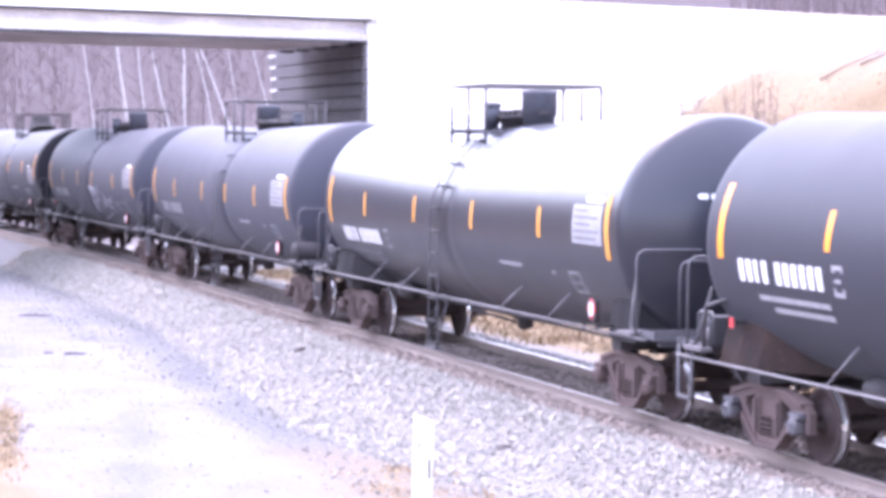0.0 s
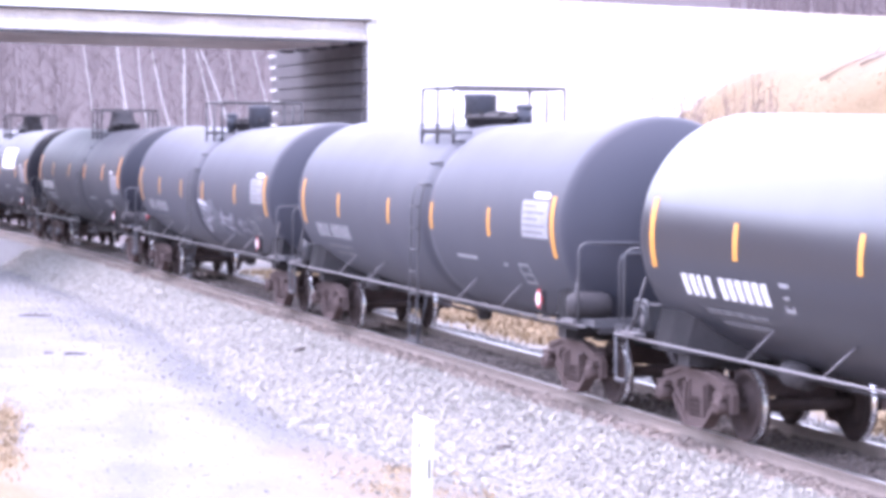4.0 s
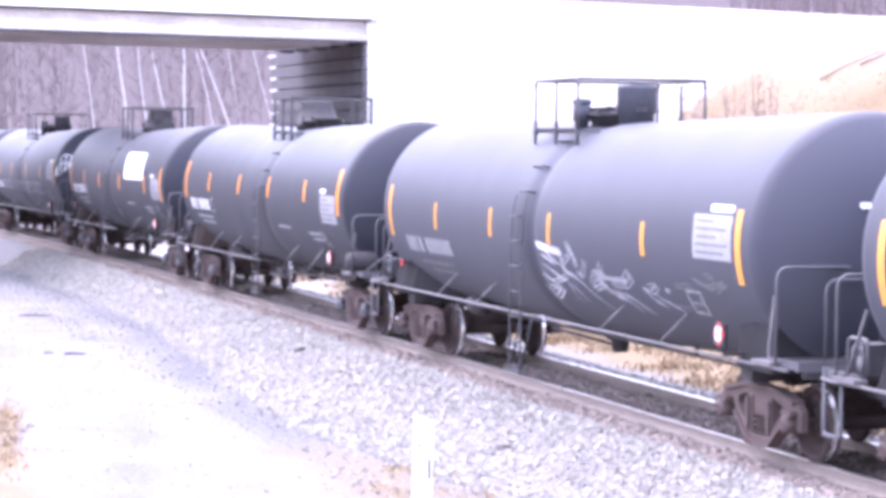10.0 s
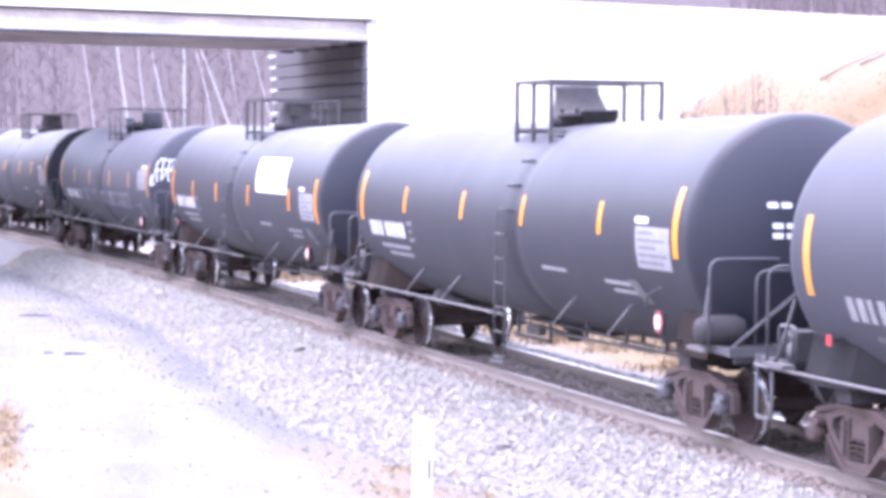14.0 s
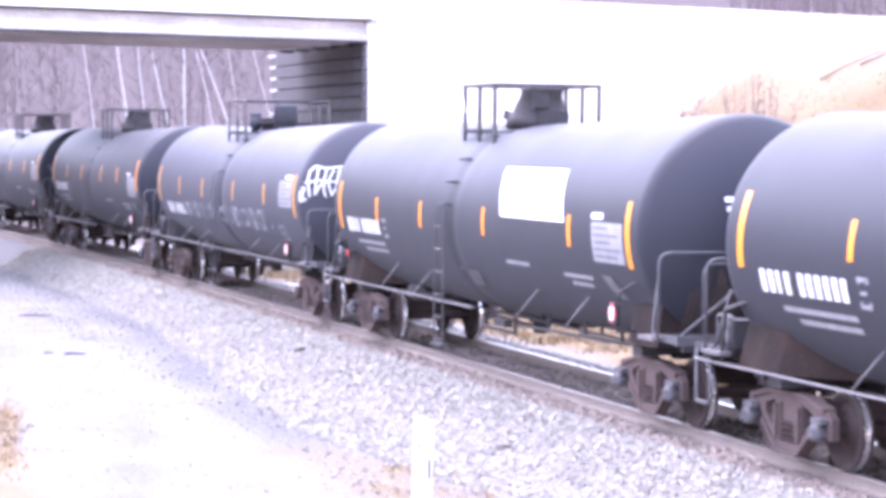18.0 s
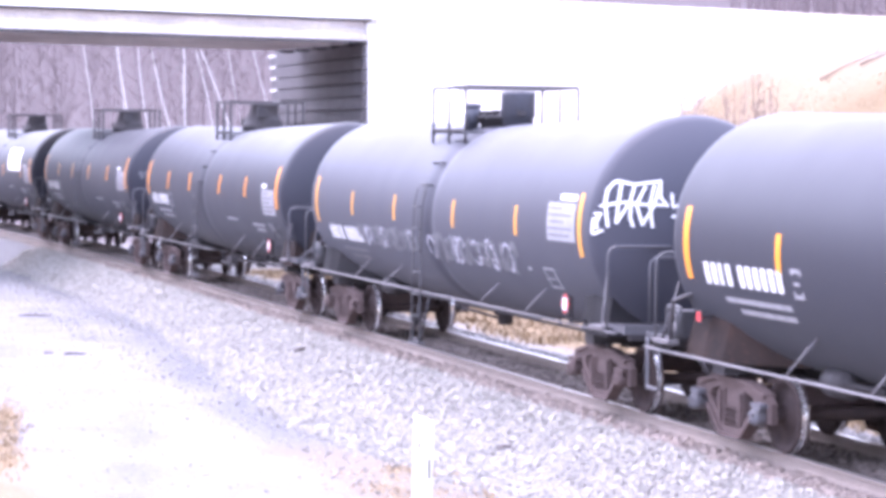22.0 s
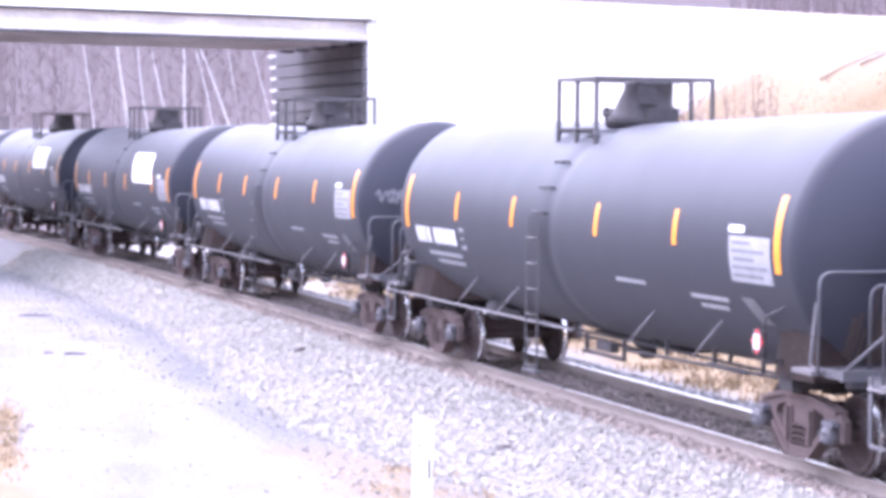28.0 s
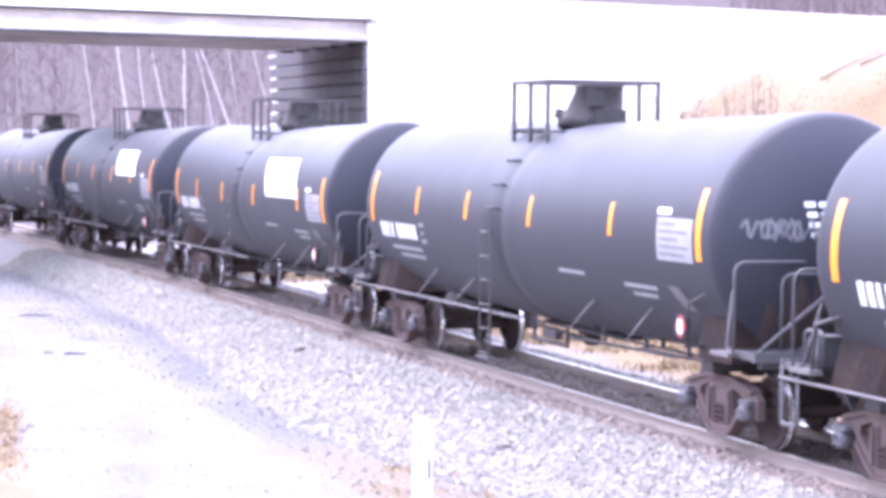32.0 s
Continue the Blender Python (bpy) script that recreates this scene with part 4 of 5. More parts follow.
def build_car(kind, c):
    car = thing("tank_car", c["label"], "rail tank car", group="cars of the tank train")
    tank_mat = c["paint"]
    lx = c.get("ladder", -0.15 if kind == 1 else -0.58)
    shared(("tank", tank_mat.name, kind, lx), lambda bm: build_tank(bm, lx + 0.34, c.get("belt", 0.05 if kind == 1 else 0.022)), "tank", tank_mat, car)
    for e in (-1, 1):
        shared(("sill", e), lambda bm: build_sill(bm, e), "stub_sill", M_SILL, car)
        shared(("saddle", e, kind), lambda bm: build_saddle(bm, e), "tank_saddle", M_SADDLE if kind == 2 else M_SKIRT, car, "rust-dusted saddle skirt" if kind == 2 else "dark saddle skirt")
        shared(("beam", e), lambda bm: build_bearing_beam(bm, e), "bolster_beam", M_SILL, car)
        add_platform_end(car, e)
        shared(("coupler", e), lambda bm: build_coupler(bm, e), "coupler", M_TRUCK, car)
        shared(("hose", e), lambda bm: build_hose(bm, e), "air_hose", M_SILL, car)
        shared(("endrail_a", e), lambda bm: build_end_rail(bm, e, -1.52, 1.52, 8.28, 2.30), "end_handrail", M_MIDTUBE, car)
        shared(("endrail_b", e), lambda bm: build_end_rail(bm, e, -0.94, 0.94, 8.36, 2.16), "end_handrail", M_MIDTUBE, car)
        for y in (-1.5, 1.5):
            def grab(bm):
                tube(bm, rounded([(e * 8.3, y, 1.2), (e * 8.05, y, 1.25), (e * 7.9, math.copysign(1.36, y), 1.95)], 0.08, 3), 0.02, 8)
            shared(("grab", e, y), grab, "corner_grab", M_RAILING, car)
            def stirrup(bm):
                tube(bm, rounded([(e * 8.18, y, 1.2), (e * 8.18, y, 0.56), (e * 8.58, y, 0.56), (e * 8.58, y, 1.2)], 0.06, 3), 0.022, 8)
                box(bm, (e * 8.38, y, 0.56), (0.34, 0.07, 0.03))
            if e < 0:
                shared(("stirrup", e, y), stirrup, "sill_step", M_MIDTUBE, car, "pale worn stirrup step")
        for y in (-1.5, 1.5):
            shared(("tread", e, y), lambda bm: box(bm, (e * 8.0, y, 1.20), (0.5, 0.16, 0.05)), "corner_tread", M_PALETUBE, car, "pale worn corner step")
        add_truck(car, e * 6.93, kind)
    def reservoir(bm):
        lathe(bm, [(-0.32, 0.05), (-0.29, 0.15), (-0.2, 0.19), (0.2, 0.19), (0.29, 0.15), (0.32, 0.05)], "y", 20, centre=(8.08, -1.28, 1.42))
    # brake valve on its bracket at the rear corner
    def valve_box(bm):
        for k in range(2):
            r = 0.24 - 0.08 * k
            tube(bm, rounded([(-8.42 + 0.1 * k, -1.30, 1.24), (-8.42 + 0.1 * k, -1.30, 1.38 + r), (-7.98 - 0.1 * k, -1.30, 1.38 + r), (-7.98 - 0.1 * k, -1.30, 1.24)], 0.1, 4), 0.024, 8)
        box(bm, (-8.2, -1.12, 1.40), (0.34, 0.26, 0.34))
    v = shared("valve_box", valve_box, "brake_valve", M_MIDTUBE, car, "grey brake valve under bent pipes")
    shared("valve_cap", lambda bm: lathe(bm, [(-0.02, 0.03), (-0.02, 0.07), (0.03, 0.08), (0.03, 0.03)], "y", 14, centre=(-8.16, -1.28, 1.36)), "valve_cap", M_PALETUBE, v, "pale round valve cap")
    if c.get("rear_red"):
        rx = c["rear_red"]
        hr = shared("rear_holder", lambda bm: (box(bm, (0, -1.41, 1.57), (0.15, 0.02, 0.15)), box(bm, (0, -1.30, 1.57), (0.04, 0.22, 0.05))), "rear_placard_holder", M_SILL, car, at=pose(rx, 0, 0))
        shared("rear_placard", lambda bm: box(bm, (0, -1.426, 1.57), (0.10, 0.008, 0.11)), "rear_placard", M_RED, hr, "small red placard")
    if c.get("tank_end"):
        shared(("reservoir", kind), reservoir, "brake_reservoir", M_SILL, car)
    if kind == 2:
        shared("endbrace", lambda bm: tube(bm, [(8.62, -1.40, 1.22), (8.45, -0.3, 2.0)], 0.03, 8), "diagonal_brace", M_RAILING, car)
        shared("endbrace2", lambda bm: tube(bm, rounded([(-7.85, -1.5, 1.1), (-7.82, -1.48, 1.72), (-7.4, -1.38, 1.84)], 0.05, 3), 0.026, 8), "diagonal_brace", M_RAILING, car)
    for y in (-1.52, 1.52):
        shared(("siderail", y, kind), lambda bm: build_side_rail(bm, y, 1.155 if kind == 1 else 1.075, 8.6 if kind == 1 else 0.75), "side_rail", M_PALETUBE, car)
        for x in (-4.45, -2.45, 2.9, 5.0):
            shared(("brace", x, y, kind), lambda bm: build_brace(bm, x, y, 1.16 if kind == 1 else 1.08), "rail_brace", M_PALETUBE, car)
    low = 0.28 if kind == 1 else 0.36
    for dx in (-0.24, 0.24):
        shared(("stile", kind, dx), lambda bm: build_ladder_stile(bm, dx, low, 0.30 if kind == 1 else 0.12), "ladder_stile", M_LADDER, car, at=pose(lx, 0, 0))
    if c.get("arcs"):
        for dx in (-0.24, 0.24):
            shared(("arc", dx), lambda bm: tube(bm, [(dx, -(R + 0.06) * math.cos(t), ZC - SAG + (R + 0.06) * math.sin(t)) for t in np.linspace(0.30, 0.98, 9).tolist()], 0.010, 6), "ladder_arc", M_MIDTUBE, car, at=pose(lx, 0, 0))
    z = low + 0.1
    while z < 3.8:
        shared(("rung", round(z, 2), kind), lambda bm: build_rung(bm, z), "ladder_rung", M_LADDER if kind == 1 or z > 2.6 else M_RAILING, car, at=pose(lx, 0, 0))
        z += 0.37
    shared(("foot_step", low), lambda bm: box(bm, (0, -1.64, low + 0.03), (0.56, 0.14, 0.03)), "ladder_foot_step", M_MIDTUBE, car, at=pose(lx, 0, 0))
    if kind == 2:
        shared("rigging", build_brake_rigging, "brake_rigging", M_SILL, car, "dark brake rods under the tank")
    # bottom fittings
    def outlet(bm):
        lathe(bm, [(0.62, 0.09), (0.66, 0.13), (0.78, 0.13), (0.80, 0.2), (0.95, 0.22)], "z", 16, centre=(0.3, -0.2, 0))
        tube(bm, [(0.3, -0.2, 0.7), (-0.4, -0.5, 0.80), (-1.6, -0.55, 0.82)], 0.025, 6)
    shared("outlet", outlet, "bottom_outlet", M_SILL, car)
    def pipe(bm):
        tube(bm, [(-8.3, -0.28, 0.92), (-5.6, -0.6, 0.90), (5.6, -0.6, 0.90), (8.3, -0.28, 0.92)], 0.022, 6)
        for x in (-4, -1.5, 1.5, 4):
            box(bm, (x, -0.6, 0.96), (0.04, 0.05, 0.14))
    shared("trainline", pipe, "brake_pipe", M_SILL, car)
    def cylinder(bm):
        lathe(bm, [(-4.9, 0.06), (-4.88, 0.17), (-4.4, 0.17), (-4.38, 0.05), (-3.6, 0.03)], "x", 16, centre=(0, -0.75, 0.98))
        box(bm, (-4.6, -0.5, 0.98), (0.3, 0.5, 0.16))
    shared("cylinder", cylinder, "brake_cylinder", M_SILL, car)
    def reinforce(bm):
        box(bm, (0, 0, axis_z(0) - R - 0.02), (3.4, 0.5, 0.06))
    shared("skid", reinforce, "bottom_skid", M_SILL, car)
    add_top_platform(car, kind, c.get("flip", False), c.get("plat", -0.4 if kind == 1 else -0.75))
    add_markings(car, kind, c)
    return car


CARS = [
    dict(at=23.0, kind=2, rear_red=-7.2, paint=M_TANK, mark_z=2.10, tape=0.3, label="glossy black tank car with white stencils and yellow tape"),
    dict(at=4.75, kind=1, paint=M_GLOSS, belt=0.02, arcs=True, bright=True, square=True, label="shiny black tank car with bright highlights and yellow tape", mark_z=1.83, tape=0.08, tapes=(-4.75, -1.64, 1.49, 4.62), head=((-0.65, -0.38, 3.0),)),
    dict(at=-13.52, kind=1, paint=M_GREY, flip=True, plat=0.0, ladder=0.85, tapes=(-4.51, -1.1, 1.49, 4.46), tank_end=True, label="weathered charcoal tank car with a long side ladder"),
    dict(at=-31.57, kind=1, rear_red=-6.95, paint=M_GREY, plat=-0.37, ladder=-0.24, tapes=(-4.57, -1.74, 0.87, 4.38), head=((-0.5, -0.36, 3.0),), label="charcoal tank car with faded white graffiti on its side"),
    dict(at=-49.77, kind=2, plate=5.45, paint=M_TANK, flip=True, plat=0.2, ladder=0.9, tapes=(-4.52, -1.35, 1.54, 4.7), tank_end=True, head=((-0.75, -0.45, 2.95), (-0.7, -0.4, 2.7), (-0.7, -0.4, 2.58)), label="black tank car with a tapered valve housing"),
    dict(at=-67.83, kind=2, rear_red=-7.15, paint=M_TANK, plat=-0.86, ladder=-0.6, tapes=(-4.69, -2.02, 1.33, 5.11), tape=0.0, rust=True, head=((-0.62, -0.2, 2.98), (-0.6, -0.2, 2.86), (-0.58, -0.2, 2.74), (-0.56, -0.2, 2.62)), label="black tank car with a large white rectangle on its side"),
    dict(at=-86.09, kind=1, paint=M_GREY, plat=-0.43, ladder=-0.1, tape=0.07, tapes=(-4.59, -1.82, 1.56, 4.63), bright=True, label="charcoal tank car with graffiti on side and front head"),
    dict(at=-104.14, kind=2, paint=M_TANK, plat=-0.82, ladder=-0.57, tape=0.19, tapes=(-4.5, -1.8, 1.66, 4.37), rust=True, head=((-0.62, -0.2, 2.98), (-0.6, -0.2, 2.86), (-0.58, -0.2, 2.74), (-0.56, -0.2, 2.62)), label="black tank car with yellow tape and crisp white stencils"),
    dict(at=-122.29, kind=2, paint=M_TANK, plat=-0.65, ladder=-0.5, tapes=(-4.5, -1.83, 1.15, 4.39), board=2.22, rust=True, head=((-0.62, -0.2, 2.98), (-0.6, -0.2, 2.86), (-0.58, -0.2, 2.74), (-0.56, -0.2, 2.62)), label="black tank car with scrawled front head"),
    dict(at=-140.52, kind=2, paint=M_TANK, tape=0.03, tapes=(-4.75, -1.89, 1.32, 5.3), label="black tank car with a square white patch"),
    dict(at=-158.85, kind=2, paint=M_TANK, label="dull black tank car with a white patch"),
    dict(at=-177.1, kind=2, paint=M_GREY, label="dusty charcoal tank car at the train's far end"),
]
TRAIN = []
for c in CARS:
    TRAIN.append((build_car(c["kind"], c), c))


def scribble(seed, x0, x1, z0, z1, n, loops):
    """A loose running line of loops and slants, no letters."""
    rng = random.Random(seed)
    pts, k = [], 0
    for i in range(n):
        u = i / (n - 1)
        x = x0 + (x1 - x0) * u + 0.12 * (x1 - x0) / loops * math.sin(2 * math.pi * loops * u * 1.0 + rng.uniform(-0.3, 0.3))
        z = (z0 + z1) / 2 + (z1 - z0) / 2 * math.sin(2 * math.pi * loops * u + rng.uniform(-0.5, 0.5)) * rng.uniform(0.55, 1.0)
        pts.append((x, z))
    return pts


def add_extras():
    """Panels, graffiti and head stencils, car by car."""
    for k, (car, c) in enumerate(TRAIN):
        if c.get("head"):
            def stencils(bm):
                head_lines(bm, c["head"])
            shared(("headlines", c["head"]), stencils, "head_stencils", M_WHITE, car, "white stencilled bars on the tank head")
        if c.get("rust"):
            def rust(bm):
                rng = random.Random(5)
                for i in range(26):
                    y = -0.95 + 0.062 * i
                    top = 2.34 - 0.30 * (abs(i - 11) / 13) ** 2 - rng.uniform(0.0, 0.55)
                    stroke(bm, [(y + rng.uniform(-0.006, 0.006), top - (top - 1.25) * k / 12) for k in range(13)], rng.uniform(0.03, 0.075), off=0.004, head=1)
            shared("rust", rust, "rust_stain", M_RUST, car, "brown rust stain low on the head")
    bm = bmesh.new()
    patch(bm, -0.02, 0.5, 1.42, 1.66, off=0.02, nx=2, nz=4, shear=0.1)
    patch(bm, -0.28, -0.18, 1.63, 1.70, off=0.02, nz=1)
    part("valve_guard", bm, M_MIDTUBE, TRAIN[5][0], "grey steel guard beside the outlet")
    add_panel(TRAIN[5][0], 2.2, 4.95, 2.57, 3.30, -0.42)
    add_panel(TRAIN[9][0], 2.6, 5.35, 2.50, 3.30, -0.6)
    add_panel(TRAIN[10][0], 2.3, 5.2, 2.66, 3.36, -0.6)
    side = TRAIN[3][0]
    bright = [([(0.36, 2.21), (0.85, 2.17), (1.31, 2.14)], 0.1), ([(1.6, 2.29), (1.66, 2.13), (1.28, 1.96), (1.34, 1.82)], 0.05), ([(0.52, 2.07), (0.96, 1.97)], 0.05), ([(0.68, 2.12), (1.11, 1.98)], 0.05), ([(0.53, 1.93), (1.06, 1.77)], 0.05), ([(0.38, 1.77), (0.69, 1.69), (1.32, 1.8)], 0.06), ([(0.28, 1.61), (0.44, 1.45), (0.95, 1.61), (0.46, 1.61)], 0.06), ([(1.27, 2.14), (1.27, 1.9), (1.65, 1.81)], 0.06), ([(1.68, 2.25), (1.83, 1.99)], 0.06), ([(1.85, 2.13), (1.77, 1.95)], 0.04), ([(1.62, 1.84), (2.02, 1.65), (2.49, 1.42)], 0.04), ([(1.26, 1.74), (1.32, 1.44)], 0.035), ([(2.22, 2.08), (1.95, 1.84), (1.8, 1.86)], 0.04), ([(1.41, 1.71), (1.66, 1.47)], 0.03)]
    faded = [([(2.22, 1.74), (2.49, 1.93), (2.87, 1.93), (2.5, 1.79), (2.78, 1.78), (2.26, 1.68)], 0.07), ([(2.8, 2.06), (2.66, 1.94)], 0.05), ([(3.05, 1.86), (3.5, 1.88), (3.74, 2.01), (3.82, 1.91), (3.54, 1.8), (3.01, 1.78)], 0.05), ([(2.72, 1.69), (3.46, 1.66), (3.97, 1.47)], 0.05), ([(2.91, 1.65), (3.31, 1.6), (3.56, 1.49)], 0.06), ([(4.33, 1.85), (4.65, 1.87), (4.4, 1.77), (4.1, 1.8), (4.35, 1.66), (4.62, 1.6)], 0.05), ([(4.49, 1.72), (5.1, 1.59)], 0.035)]
    ghost = [([(5.21, 1.9), (5.76, 1.94), (5.86, 1.81), (5.78, 1.65), (5.13, 1.62)], 0.05), ([(5.9, 2.02), (6.28, 1.95), (6.83, 2.03), (6.44, 1.91)], 0.07), ([(6.25, 2.07), (6.43, 2.12), (6.44, 2.03)], 0.06)]
    for strokes, mat, words in ((bright, M_SPRAY2, "white sprayed scrawl"), (faded, M_SPRAY, "faded white sprayed scrawl"), (ghost, M_SCRAWL, "faint grey sprayed scrawl")):
        for pts, w in strokes:
            for dx, dz in ((-0.035, 0.02), (0.04, -0.02)):
                bm = bmesh.new()
                stroke(bm, rounded([(x + dx, z + dz, 0) for x, z in pts], 0.04, 2), w * (0.75 if w > 0.08 else 0.42))
                part("graffiti_stroke", bm, mat, side, words)
    both = TRAIN[6][0]
    for seed, x0, x1, zl, zh in ((77, -4.5, -1.0, 1.80, 2.16), (78, 0.05, 4.2, 1.74, 2.16)):
        rng = random.Random(seed)
        x = x0
        while x < x1:
            w, tilt = rng.uniform(0.26, 0.42), rng.uniform(-0.05, 0.10)
            turns, start = rng.uniform(0.55, 0.95), rng.uniform(0, 6.28)
            h = (zh - zl) / 2 * rng.uniform(0.7, 1.0)
            pts = [(x + w / 2 * (1 + math.cos(start + 6.28 * turns * k / 9)) + tilt * math.sin(start + 6.28 * turns * k / 9), (zl + zh) / 2 + h * math.sin(start + 6.28 * turns * k / 9)) for k in range(10)]
            bm = bmesh.new()
            stroke(bm, pts, rng.uniform(0.03, 0.12))
            part("graffiti_stroke", bm, M_SPRAY if rng.random() < 0.15 else M_SCRAWL, both, "faint white sprayed scrawl")
            x += w * rng.uniform(0.25, 0.6)
    for pts in [[(-1.38, 2.55), (-1.4, 2.89), (-1.36, 3.06), (-1.25, 3.18), (-1.06, 3.13), (-0.71, 3.18)], [(-1.2, 3.14), (-1.26, 2.85), (-1.29, 2.6)], [(-1.29, 2.6), (-1.12, 2.9), (-1.05, 3.11)], [(-1.46, 2.83), (-1.22, 2.89), (-0.91, 2.86), (-0.68, 2.86)], [(-1.11, 2.87), (-1.13, 2.68), (-1.09, 2.56)], [(-0.92, 3.11), (-1.05, 2.86), (-0.98, 2.58)], [(-0.81, 3.13), (-0.89, 2.86), (-0.86, 2.55)], [(-0.98, 2.6), (-0.83, 2.86), (-0.74, 3.13)], [(-0.73, 3.17), (-0.75, 2.96), (-0.66, 2.84)], [(-1.51, 2.74), (-1.5, 2.71), (-1.45, 2.74)], [(-1.45, 2.74), (-1.51, 2.6), (-1.49, 2.52)], [(-1.52, 2.67), (-1.54, 2.53), (-1.54, 2.44), (-1.43, 2.51)], [(-0.60, 3.02), (-0.60, 2.82), (-0.46, 2.90), (-0.30, 2.86)], [(-0.46, 3.0), (-0.50, 2.84)], [(-0.62, 2.70), (-0.46, 2.74), (-0.36, 2.68)]]:
        bm = bmesh.new()
        stroke(bm, rounded([(y, z, 0) for y, z in pts], 0.03, 2), 0.034, head=1)
        part("graffiti_stroke", bm, M_WHITE, both, "bright white sprayed line on the tank head")
    bm = bmesh.new()
    for i in range(3):
        bm = bmesh.new()
        stroke(bm, scribble(60 + i, -1.3 + 0.2 * i, -0.9 + 0.22 * i, 2.52, 2.84, 20, 3), 0.035, head=1)
        part("graffiti_stroke", bm, M_SCRAWL, TRAIN[8][0], "faint grey sprayed scrawl")


add_extras()


# ---- loose stones, grass and woods ----
def stones(name, label, count, seed, place, size, mat=None):
    """Many small angular stones in one mesh."""
    rng = np.random.default_rng(seed)
    base = np.array([(-1, -1, -0.8), (1, -1, -0.8), (1, 1, -0.8), (-1, 1, -0.8), (-0.7, -0.7, 0.8), (0.7, -0.7, 0.8), (0.7, 0.7, 0.8), (-0.7, 0.7, 0.8)], float) * 0.6
    quads = np.array([(3, 2, 1, 0), (4, 5, 6, 7), (0, 1, 5, 4), (1, 2, 6, 5), (2, 3, 7, 6), (3, 0, 4, 7)])
    x, y = place(rng, count)
    z = ground_height(x, y)
    sz = size * (0.55 + 0.9 * rng.random(count) ** 2)
    v = base[None] + rng.uniform(-0.28, 0.28, (count, 8, 3))
    v = v * sz[:, None, None] * rng.uniform(0.65, 1.2, (count, 1, 3))
    a = rng.uniform(0, 2 * math.pi, count)
    tilt = rng.uniform(-0.6, 0.6, count)
    ca, sa, ct, st = np.cos(a), np.sin(a), np.cos(tilt), np.sin(tilt)
    vx, vy, vz = v[..., 0], v[..., 1] * ct[:, None] - v[..., 2] * st[:, None], v[..., 1] * st[:, None] + v[..., 2] * ct[:, None]
    out = np.stack([vx * ca[:, None] - vy * sa[:, None] + x[:, None], vx * sa[:, None] + vy * ca[:, None] + y[:, None], vz + (z + sz * rng.uniform(0.0, 0.3, count))[:, None]], -1).reshape(-1, 3)
    faces = (quads[None] + (np.arange(count) * 8)[:, None, None]).reshape(-1, 4)
    me = bpy.data.meshes.new(name)
    me.from_pydata(out.tolist(), [], faces.tolist())
    me.materials.append(mat or M_STONE)
    return tagged(new(name, me), label, "gravel", kind="stuff")


_CU = np.stack([np.cos(TH0 + K1 * _S + K2 * _S ** 2), np.sin(TH0 + K1 * _S + K2 * _S ** 2)], -1)


def to_world(s, off):
    x = np.interp(s, _S, _XY[:, 0]) + off * np.interp(s, _S, _CU[:, 1])
    y = np.interp(s, _S, _XY[:, 1]) - off * np.interp(s, _S, _CU[:, 0])
    return x, y


def strip(s0, s1, o0, o1, near_bias=1.0):
    """Places spread over a stretch of the line; o1 may follow the foot of the ballast."""
    def place(rng, n):
        s = s1 - (s1 - s0) * rng.random(n) ** near_bias
        outer = ballast_edge(s) + rng.normal(0.15, 0.12, n) if o1 is None else o1
        return to_world(s, o0 + (outer - o0) * rng.random(n))
    return place


stones("ballast", "pale grey crushed stone ballast on the shoulder", 56000, 1, strip(-42, 22.0, 1.30, None, 1.4), 0.047)
stones("ballast", "stray ballast stones rolled onto the road edge", 4500, 9, strip(-42, 22.0, 2.6, 5.2, 1.2), 0.036)
# dirty stones whose colour also holds some of the train's shade
stones("ballast", "dirty brown-grey ballast between the rails, darkened for the train's shade", 10500, 2, strip(-30, 22.0, -0.66, 0.66, 1.4), 0.042, material("dirty_shaded_ballast_stone", (0.140, 0.112, 0.099), (0.096, 0.079, 0.072), rough=0.95, scale=3, fine=30, bump=0.3, per_piece=0.4))
stones("ballast", "tan dusty ballast beside the near rail", 7000, 12, strip(-34, 22.0, 0.82, 1.42, 1.4), 0.045, material("tan_ballast_stone", (0.30, 0.245, 0.215), (0.22, 0.180, 0.162), rough=0.95, scale=3, fine=30, bump=0.3, per_piece=0.3))
stones("ballast", "pale grey ballast on the far shoulder", 15000, 3, strip(-34, 18, -3.7, -0.88, 1.2), 0.05, material("clean_ballast_stone", (0.33, 0.315, 0.31), (0.27, 0.257, 0.257), rough=0.9, scale=3, fine=30, bump=0.2, per_piece=0.2))
stones("road_gravel", "scattered small stones on the service road", 4000, 4, strip(-25, 17, 3.0, 8.5, 1.0), 0.024)


